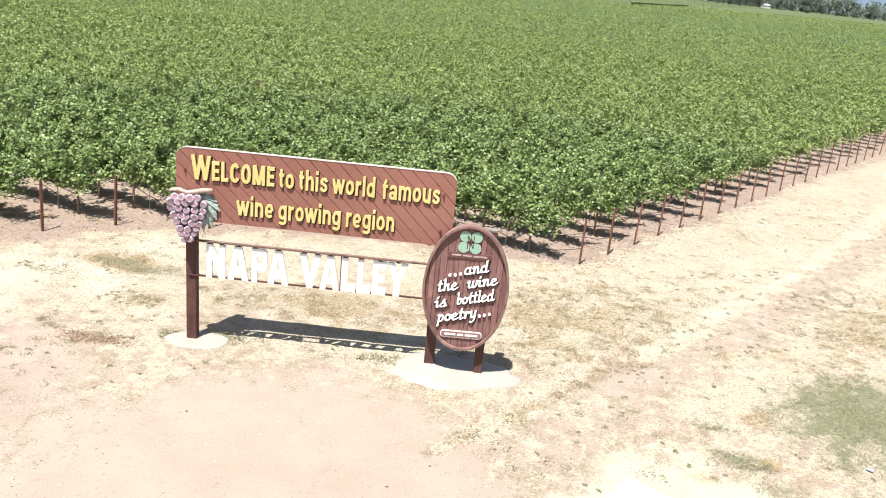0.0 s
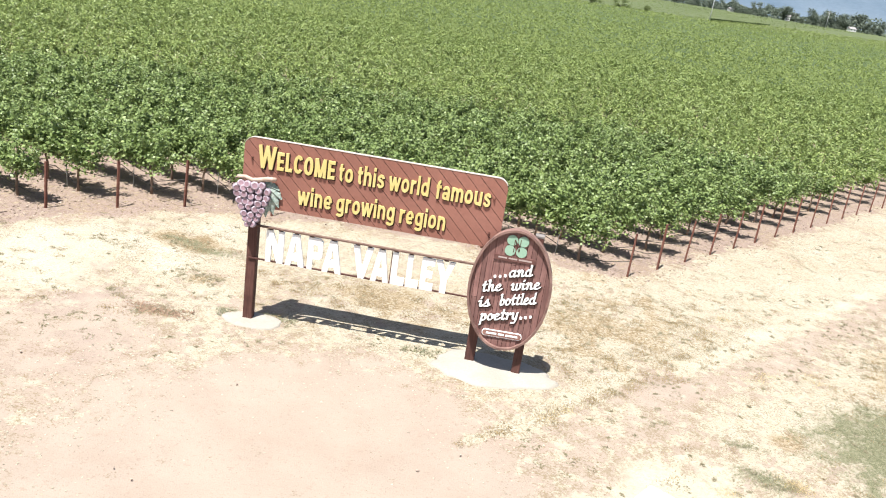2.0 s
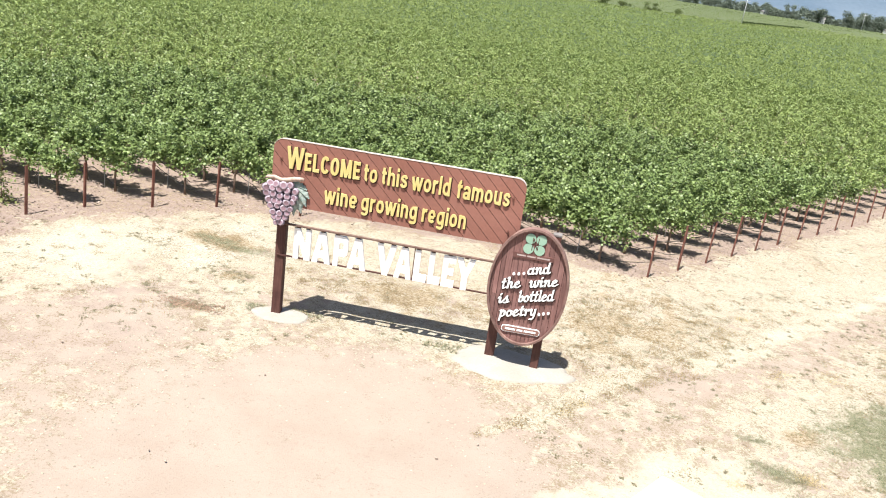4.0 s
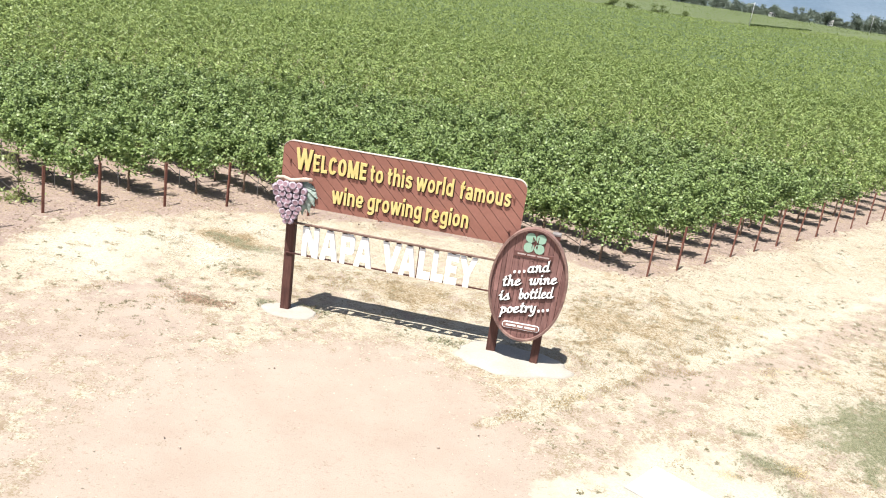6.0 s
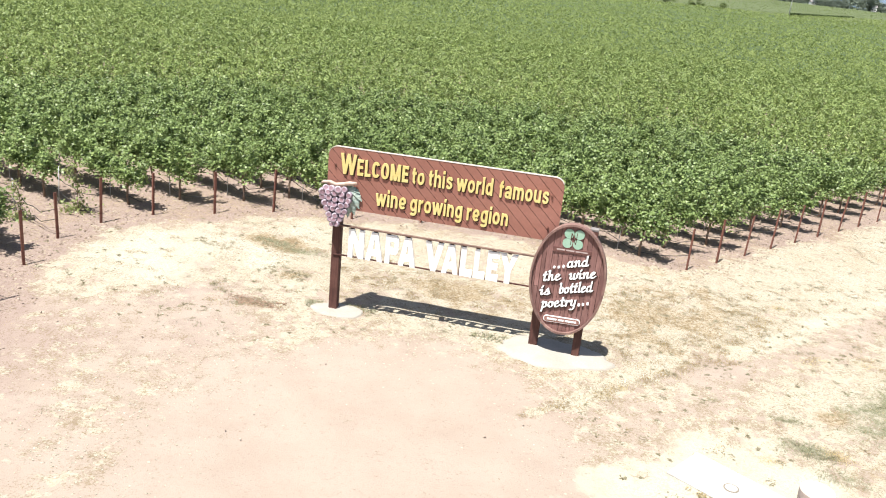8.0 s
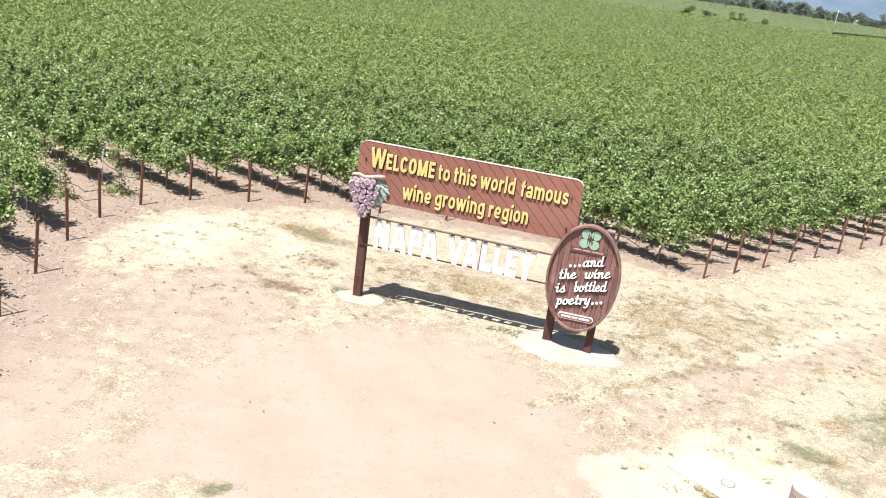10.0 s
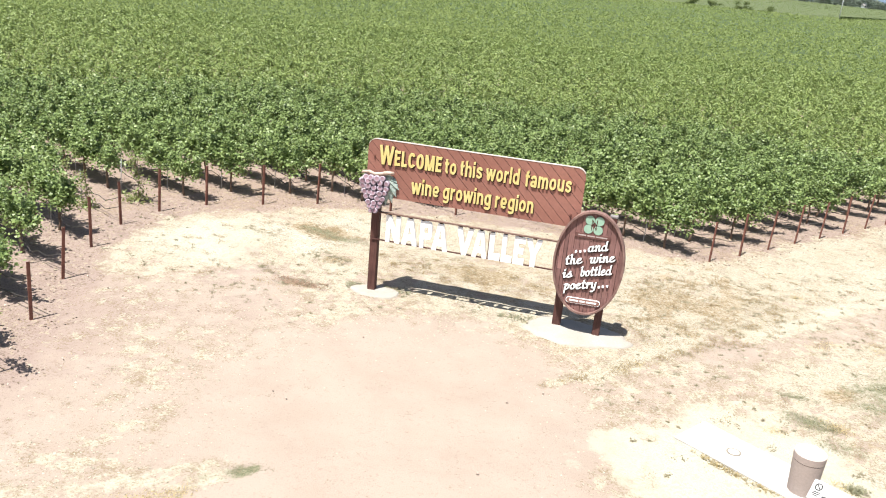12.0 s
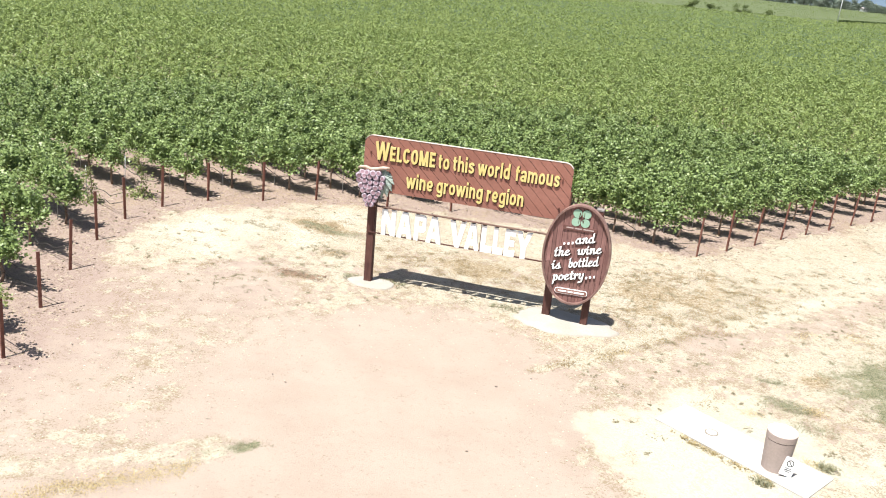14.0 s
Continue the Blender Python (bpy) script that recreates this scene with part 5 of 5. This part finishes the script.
def build_growth():
    rng = np.random.RandomState(77)
    green = [scatter(1300, 13.6, -0.55, 2.5, 1.9, 25, rng), scatter(150, 10.25, -2.5, 0.55, 0.3, -20, rng), scatter(60, 10.75, -3.25, 0.5, 0.28, 0, rng), scatter(120, -3.0, 3.6, 0.8, 0.3, -15, rng), scatter(80, -1.9, 3.3, 0.6, 0.25, 0, rng), scatter(50, 10.1, -1.4, 0.25, 0.1, 0, rng)]
    blades("weed_patch", np.concatenate(green), WEED, "low grey-green weeds in patches on the dry ground", rng, (0.008, 0.03), 12, 0.07, 0.0075)
    blades("grey_weeds", scatter(70, 0.85, -8.2, 0.5, 0.13, 28, rng), DRYWEED, "withered grey-olive weeds on trodden dirt", rng, (0.005, 0.016), 8, 0.06, 0.010)
    knots = [scatter(170, 8.4, 2.8, 3.8, 2.2, 40, rng), scatter(80, 2.4, 2.4, 3.2, 1.0, 0, rng), scatter(80, 15, 3.2, 3.4, 2.0, 35, rng), scatter(50, -2.0, 1.6, 4.5, 3.0, 0, rng), scatter(90, 12, 1.5, 7, 5.5, 45, rng)]
    knots = np.concatenate(knots)
    spread_ = rng.uniform(0.05, 0.17, len(knots))
    many = np.repeat(np.arange(len(knots)), 11)
    clumps = knots[many] + rng.normal(0, 1, (len(many), 2)) * spread_[many][:, None] * np.array((1.25, 0.8))
    dry = [scatter(700, 1, 1, 12, 9, 0, rng), scatter(500, 12, 2, 7, 6, 45, rng)]
    line = np.stack((np.linspace(5.05, 8.7, 420), np.linspace(-3.15, 0.7, 420)), 1) + rng.normal(0, 0.10, (420, 2))
    line = line[np.sin(line[:, 0] * 7) + rng.normal(0, 0.5, 420) > -0.3]
    dry = np.concatenate(dry)
    clumps = np.concatenate((clumps, line))
    side_ = np.abs((clumps[:, 0] - 9.5) * 0.78 - (clumps[:, 1] + 0.3) * 0.62)
    clumps = clumps[~((side_ < 0.9) & (clumps[:, 0] > 6.5) & (rng.rand(len(clumps)) < 0.75))]
    blades("grass_clumps", clumps, DRYGRASS, "low tan clumps of withered grass", rng, (0.006, 0.026), 8, 0.05, 0.011)
    bare = (((dry[:, 0] - 2.2) / 5.0) ** 2 + ((dry[:, 1] + 6.3) / 5.4) ** 2 < 1)
    off = (dry[:, 0] - 9.5) * 0.78 - (dry[:, 1] + 0.3) * 0.62
    bare |= (np.abs(off) < 1.0) & (dry[:, 0] > 6.5) & (rng.rand(len(dry)) < 0.8)
    t = rng.rand(420)
    gold = np.stack((-1.6 + 1.95 * t, -10.80 + 1.70 * t), 1) + rng.normal(0, 0.12, (420, 2))
    gold = np.concatenate((gold, scatter(60, 10.76, -2.5, 0.38, 0.2, -20, rng), scatter(30, 9.5, -3.08, 0.2, 0.1, 0, rng), scatter(45, 11.2, 1.85, 0.55, 0.25, 30, rng), scatter(30, 12.4, 2.25, 0.25, 0.4, 0, rng), scatter(30, 10.9, 5.0, 0.18, 0.12, 0, rng), scatter(40, 6.6, -1.6, 0.5, 0.12, 48, rng), scatter(50, 10.55, -4.72, 0.26, 0.13, -30, rng)))
    blades("golden_grass", gold, GOLDGRASS, "low golden-yellow withered grass in ragged patches", rng, (0.005, 0.018), 12, 0.07, 0.010)
    blades("dry_grass", dry[~bare], STRAW, "short dry straw-coloured grass tufts", rng, (0.006, 0.024), 7, 0.09, 0.010)
    around = np.concatenate([scatter(40, 0.55, 0.22, 0.5, 0.12, 0, rng), scatter(40, 3.9, -0.05, 0.6, 0.15, 0, rng), scatter(40, 9.5, -5.7, 0.14, 0.1, 0, rng), scatter(40, 10.7, -4.75, 0.2, 0.12, 0, rng), scatter(25, -0.5, 0.1, 0.2, 0.2, 0, rng)])
    blades("edge_weeds", around, WEED, "small weeds growing along concrete edges", rng, (0.02, 0.06), 8, 0.05, 0.010)
    u = np.concatenate([rng.normal(c, w, k) for c, w, k in ((-0.65, 0.16, 34), (-0.2, 0.22, 40), (0.35, 0.12, 22), (0.9, 0.1, 24))])
    w = -0.60 + rng.normal(0, 0.045, len(u))
    side = np.stack((9.15 + 0.834 * u + 0.552 * w, -4.62 - 0.552 * u + 0.834 * w), 1)
    blades("slab_weeds", side, STRAW, "low yellow-brown weeds along the concrete slab", rng, (0.015, 0.04), 8, 0.03, 0.010)
    # small clumps of withered weeds all over the open ground
    cl = np.concatenate([scatter(150, -2.5, 1.5, 6, 4, 0, rng), scatter(26, -1.85, -0.42, 0.5, 0.22, 20, rng), scatter(30, -1.7, 1.6, 0.8, 0.4, -15, rng), scatter(14, -4.6, 2.85, 0.7, 0.22, -20, rng), scatter(12, -2.6, 0.3, 0.7, 0.5, 0, rng), scatter(270, 11.5, 1.5, 8, 5.5, 50, rng), scatter(190, 16.0, 9.5, 9.5, 3.6, 51, rng), scatter(110, 8.2, 3.2, 2.6, 3.2, 0, rng), scatter(90, 15.4, 5.2, 3.0, 1.6, 48, rng), scatter(12, 3, -6, 6, 5, 0, rng)])
    trodden = ((cl[:, 0] - 2.6) / 3.9) ** 2 + ((cl[:, 1] + 6.6) / 5.6) ** 2 < 1
    cl = cl[~trodden | (rng.rand(len(cl)) < 0.05)]
    size = 0.025 + 0.13 * rng.rand(len(cl)) ** 2.2
    lie = np.repeat(rng.uniform(0, math.pi, len(cl)), 26)
    off = rng.normal(0, 1, (len(cl) * 26, 2)) * np.repeat(size, 26)[:, None] * np.array((0.95, 0.6))
    p = np.repeat(cl, 26, 0) + np.stack((off[:, 0] * np.cos(lie) - off[:, 1] * np.sin(lie), off[:, 0] * np.sin(lie) + off[:, 1] * np.cos(lie)), 1)
    v, f = leaf_cards(np.column_stack((p, ground_z(p[:, 0], p[:, 1]) + rng.uniform(0.002, 0.008, len(p)))), rng.uniform(0.018, 0.048, len(p)), rng, 5)
    tagged(new("withered_weeds", mesh_np("withered_weeds", v, f, DRYWEED)), "small withered weed clumps dotted over the ground", "weeds", kind="stuff")
    # a low mat of weeds that has dried reddish near the sign post
    m = np.concatenate([rng.normal(0, 1, (k, 2)) * np.array((a, b)) + np.array((cx, cy)) for cx, cy, a, b, k in ((-1.85, -0.42, 0.28, 0.11, 420), (-1.35, -0.5, 0.16, 0.07, 120), (-2.3, -0.3, 0.2, 0.05, 90), (-1.2, -0.25, 0.1, 0.04, 50))])
    v, f = leaf_cards(np.column_stack((m, ground_z(m[:, 0], m[:, 1]) + rng.uniform(0.002, 0.02, len(m)))), rng.uniform(0.02, 0.05, len(m)), rng, 4)
    tagged(new("dried_weed_mat", mesh_np("dried_weed_mat", v, f, REDWEED)), "low reddish-brown mat of dried weeds near the sign post", "weeds", kind="stuff")
    # loose bits of straw that thin out over the trodden dirt
    p = np.column_stack((rng.uniform(-7, 6.5, 26000), rng.uniform(-10, 1.0, 26000)))
    q = np.sqrt(((p[:, 0] - 2.6) / 3.9) ** 2 + ((p[:, 1] + 6.6) / 5.6) ** 2)
    keep = rng.rand(len(p)) < 0.42 * smooth(q, 0.55, 1.15) * smooth(1.9 - q, 0.0, 0.7) * (0.3 + 0.7 * smooth(fbm(p[:, 0], p[:, 1], 0.8, 61), 0.35, 0.65)) + 0.004
    p = p[keep]
    v, f = leaf_cards(np.column_stack((p, ground_z(p[:, 0], p[:, 1]) + 0.008)), rng.uniform(0.018, 0.055, len(p)), rng, 5.0)
    tagged(new("loose_straw", mesh_np("loose_straw", v, f, LOOSE)), "pale loose bits of straw scattered on trodden dirt", "straw", kind="stuff")
    # fallen leaves and prunings under the row ends
    bits = []
    for k in range(-12, 26):
        m = 230 if k < 8 else 120
        along = row_end(k) + 0.7 - np.abs(rng.normal(0, 2.6, m))
        across = row_n(k) + rng.uniform(-0.78, 0.78, m)
        bits.append(along[:, None] * U[None] + across[:, None] * N[None])
    p = np.concatenate(bits)
    v, f = leaf_cards(np.column_stack((p, ground_z(p[:, 0], p[:, 1]) + 0.01)), rng.uniform(0.03, 0.085, len(p)), rng, 3.0)
    tagged(new("leaf_litter", mesh_np("leaf_litter", v, f, LITTER)), "brown fallen leaves and prunings on the soil under the vines", "leaf litter", kind="stuff")
    # clods and stones
    bm = bmesh.new()
    bmesh.ops.create_icosphere(bm, subdivisions=1, radius=1)
    for v in bm.verts:
        v.co *= 0.75 + 0.5 * noise.random()
    me = mesh_of("stone", bm, STONE)
    for i in range(70):
        x, y = rng.uniform(-8, 15), rng.uniform(-9, 6)
        ob = new("stone", me)
        q = rng.uniform(0.008, 0.024)
        ob.matrix_basis = pose(x, y, 0.0, rng.uniform(0, 360), rng.uniform(0, 360), rng.uniform(0, 360)) @ Matrix.Diagonal((q * 1.3, q, q * 0.8, 1))
        tagged(ob, "small brown clod of earth on dry ground", "stone", "small stones and clods")
    for i in range(150):
        k = rng.randint(-12, 6)
        x, y = spot(row_end(k) + rng.normal(-0.4, 0.7), row_n(k) + rng.uniform(-0.8, 0.8))
        q = rng.uniform(0.015, 0.04)
        ob = new("stone", me)
        ob.matrix_basis = pose(x, y, float(ground_z(np.array([x]), np.array([y]))[0]) + q * 0.3, rng.uniform(0, 360), rng.uniform(0, 360), rng.uniform(0, 360)) @ Matrix.Diagonal((q * 1.3, q, q * 0.8, 1))
        tagged(ob, "small brown clod of earth on dry ground", "stone", "small stones and clods")
    px, py = spot(row_end(-12), row_n(-12))
    shoot = thing("vine_shoot", "bright green leafy vine shoot hanging on the end post", "grapevine", pose(px, py, 1.1))
    tip = np.array((U[0], U[1], 0.0))
    c = rng.normal(0, 1, (150, 3)) * 0.07 + np.outer(rng.uniform(-0.4, 0.4, 150), tip) + np.array((0, 0, 0.27))
    v, f = leaf_cards(c, rng.uniform(0.05, 0.09, 150), rng)
    lv = new("leaves", mesh_np("leaves", v, f, YOUNG))
    lv.parent = shoot
    part("stem", tube(bmesh.new(), [tuple(-0.5 * tip + np.array((0, 0, 0.2))), (0, 0, 0.16), tuple(0.38 * tip + np.array((0, 0, 0.26)))], [0.01, 0.008, 0.005], 5), BARK, shoot)
    # a young vine shoot bush beside the row ends
    for k, (x, y, sc) in enumerate(((-9.2, 3.45, 0.64), (-10.07, 2.11, 0.5), (-11.2, 2.65, 0.55))):
        up = rng.rand(230) ** 0.8
        pts = rng.normal(0, 1, (230, 3)) * np.array((0.13, 0.13, 0.03)) + np.column_stack((0.16 * np.sin(5 * up + k), 0.1 * np.cos(4 * up), 1.25 * up))
        low = rng.normal(0, 1, (170, 3)) * np.array((0.34, 0.22, 0.09)) + np.array((-0.15, 0, 0.08))
        pts = np.concatenate((pts, low))
        pts[:, 2] = np.abs(pts[:, 2])
        v, f = leaf_cards(pts, rng.uniform(0.055, 0.105, 400), rng)
        bush = thing("young_vine", "small yellow-green young vine beside the row ends", "grapevine", pose(x, y, 0) @ Matrix.Diagonal((sc * 1.4, sc * 1.4, sc * 1.9, 1)))
        cr = new("crown", mesh_np("crown", v, f, YOUNG))
        cr.parent = bush
        part("trunk", tube(bmesh.new(), [(0, 0, -0.05), (0.02, 0, 0.5), (0, 0.02, 1.1)], [0.018, 0.014, 0.008], 6), BARK, bush)


build_growth()


# ---- the far side of the valley ----
def build_far():
    rng = np.random.RandomState(12)
    meshes = []
    for i in range(6):
        lim = rng.randint(7, 11)
        tops = np.stack((rng.normal(0, 0.32, lim), rng.normal(0, 0.32, lim), rng.uniform(0.22, 0.82, lim)), 1)
        tops[:, :2] *= np.sqrt(np.clip(1.05 - tops[:, 2:3], 0.1, 1)) * 1.3
        c = np.concatenate([t + rng.normal(0, 1, (210, 3)) * np.array((0.11, 0.11, 0.09)) for t in tops])
        c[:, 2] = np.maximum(c[:, 2], 0.12)
        v, f = leaf_cards(c, rng.uniform(0.045, 0.085, len(c)), rng, 0.3, True)
        bm = bmesh.new()
        tube(bm, [(0, 0, -0.02), (0.01, 0, 0.2), (0, 0.01, 0.45)], [0.035, 0.028, 0.02], 6)
        for t in tops[:5]:
            tube(bm, [(0, 0, 0.25), tuple(t * 0.5 + np.array((0, 0, 0.15))), tuple(t)], [0.018, 0.012, 0.005], 5)
        meshes.append((mesh_np("crown", v, f, TREE), mesh_of("trunk", bm, FARBARK)))
    for i in range(104):
        az = 1.0 + 38 * i / 103 + rng.uniform(-0.25, 0.25)
        d = rng.uniform(990, 1060)
        h = rng.uniform(13, 23) * (0.7 if rng.rand() < 0.3 else 1) * (0.72 + 0.28 * float(smooth(np.array(az), 14, 18)))
        w = h * rng.uniform(0.8, 1.2)
        tree = thing("tree", "broad dark green tree at the far edge of the vineyard", "tree", pose(5.5 + d * math.sin(radians(az)), -16 + d * math.cos(radians(az)), rise(az) - 0.5, 0, 0, rng.uniform(0, 360)) @ Matrix.Diagonal((w, w, h, 1)), "trees along the valley floor")
        a, b = meshes[i % 6]
        shared("crown", a, tree, Matrix())
        shared("trunk", b, tree, Matrix())
    for az in (3.2, 6.1, 7.4, 8.46, 9.32, 10.31, 11.36, 12.2, 12.9, 15.3, 16.4, 17.2, 19.0, 20.6, 22.3):
        d = rng.uniform(955, 975)
        h = rng.uniform(4.0, 6.5)
        shrub = thing("shrub", "round dark green shrub at the edge of the far field", "shrub", pose(5.5 + d * math.sin(radians(az)), -16 + d * math.cos(radians(az)), rise(az) - 1.0, 0, 0, rng.uniform(0, 360)) @ Matrix.Diagonal((h * 1.3, h * 1.3, h, 1)), "shrubs before the far trees")
        a, b = meshes[rng.randint(0, 6)]
        shared("crown", a, shrub, Matrix())
        shared("trunk", b, shrub, Matrix())
    for x, y, h in ((13, 410, 4.6), (22, 412, 3.4), (36, 414, 4.4), (49, 412, 3.4)):
        shrub = thing("shrub", "straggly olive shrub on the edge of the vineyard block", "shrub", pose(x, y, 0, 0, 0, rng.uniform(0, 360)) @ Matrix.Diagonal((h * 1.5, h * 1.5, h * 1.15, 1)), "shrubs on the block's edge")
        a, b = meshes[rng.randint(0, 6)]
        a = a.copy()
        a.materials[0] = FIELDLEAF
        shared("crown", a, shrub, Matrix())
        shared("trunk", b, shrub, Matrix())
    n = 15000
    azd = rng.uniform(0, 39.5, n)
    az = np.radians(azd)
    d = rng.uniform(1010, 1100, n)
    hz = 5 + 8 * vnoise(azd * 2.0, d * 0, 1.0, 4) + 6 * smooth(azd, 15, 20)
    z = rise(azd) + rng.rand(n) * hz
    v, f = leaf_cards(np.stack((5.5 + d * np.sin(az), -16 + d * np.cos(az), z), 1), rng.uniform(1.2, 2.6, n), rng, 0.3)
    tagged(new("far_woods", mesh_np("far_woods", v, f, TREE)), "dark band of distant trees and hedges", "woods", kind="stuff")
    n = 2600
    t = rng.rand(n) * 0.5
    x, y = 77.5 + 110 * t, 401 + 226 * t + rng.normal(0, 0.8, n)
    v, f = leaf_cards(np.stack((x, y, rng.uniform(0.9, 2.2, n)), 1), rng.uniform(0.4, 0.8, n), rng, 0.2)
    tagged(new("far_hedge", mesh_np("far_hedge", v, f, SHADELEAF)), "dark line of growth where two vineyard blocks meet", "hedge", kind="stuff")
    pole = thing("utility_pole", "tall pale utility pole with a crossarm standing in the vineyard", "utility pole", pose(77.2, 399.5, 0))
    part("pole", tube(bmesh.new(), [(0, 0, -0.5), (0.1, 0, 6), (0.22, 0, 12)], [0.20, 0.17, 0.13], 8), METAL, pole)
    part("crossarm", box(bmesh.new(), -1.2, 1.7, -0.08, 0.08, 11.2, 11.4), METAL, pole)
    p2 = thing("utility_pole", "distant weathered grey utility pole with a crossarm", "utility pole", pose(250, 800, 2.0))
    part("pole", tube(bmesh.new(), [(0, 0, -0.5), (0, 0, 8), (0, 0, 16)], [0.22, 0.2, 0.15], 8), METAL, p2)
    part("crossarm", box(bmesh.new(), -1.8, 1.8, -0.1, 0.1, 14.8, 15.1), METAL, p2)
    for az, d, w, h, turn in ((10.97, 1000, 6, 2.4, 20), (14.4, 1012, 5, 4.5, -10), (18.15, 992, 7, 2.6, 15), (24.4, 1004, 5, 2.4, -25)):
        house = thing("farm_house", "small white house with a grey gabled roof among trees", "house", pose(5.5 + d * math.sin(radians(az)), -16 + d * math.cos(radians(az)), float(rise(az)), 0, 0, turn), "far houses")
        part("wall", box(bmesh.new(), -w / 2, w / 2, -3, 3, -0.5, h), FARWALL, house)
        b = bmesh.new()
        rv = [b.verts.new(c) for c in ((-w / 2 - 0.4, -3.4, h), (w / 2 + 0.4, -3.4, h), (w / 2 + 0.4, 3.4, h), (-w / 2 - 0.4, 3.4, h), (-w / 2 - 0.4, 0, h + 2), (w / 2 + 0.4, 0, h + 2))]
        for f in ((0, 1, 5, 4), (2, 3, 4, 5), (0, 4, 3), (1, 2, 5), (3, 2, 1, 0)):
            b.faces.new([rv[k] for k in f])
        part("roof", b, FARROOF, house)
        for x in (-w / 4, w / 4):
            part("window", box(bmesh.new(), x - 0.5, x + 0.5, -3.05, -2.98, 1.2, 2.4), GLASSDARK, house)
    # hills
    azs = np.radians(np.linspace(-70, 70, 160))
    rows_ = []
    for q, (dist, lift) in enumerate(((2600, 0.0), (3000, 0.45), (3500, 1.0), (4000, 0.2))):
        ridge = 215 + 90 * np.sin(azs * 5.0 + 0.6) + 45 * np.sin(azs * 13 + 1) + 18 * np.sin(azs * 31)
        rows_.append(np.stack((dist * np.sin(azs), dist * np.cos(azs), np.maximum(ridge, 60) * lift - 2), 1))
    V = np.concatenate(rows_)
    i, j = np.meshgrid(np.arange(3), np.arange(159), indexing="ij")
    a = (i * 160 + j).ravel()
    tagged(new("hills", mesh_np("hills", V, np.stack((a, a + 160, a + 161, a + 1), 1), HILL, True)), "wooded hills tinted blue for haze behind the valley", "hills", kind="structure")


build_far()
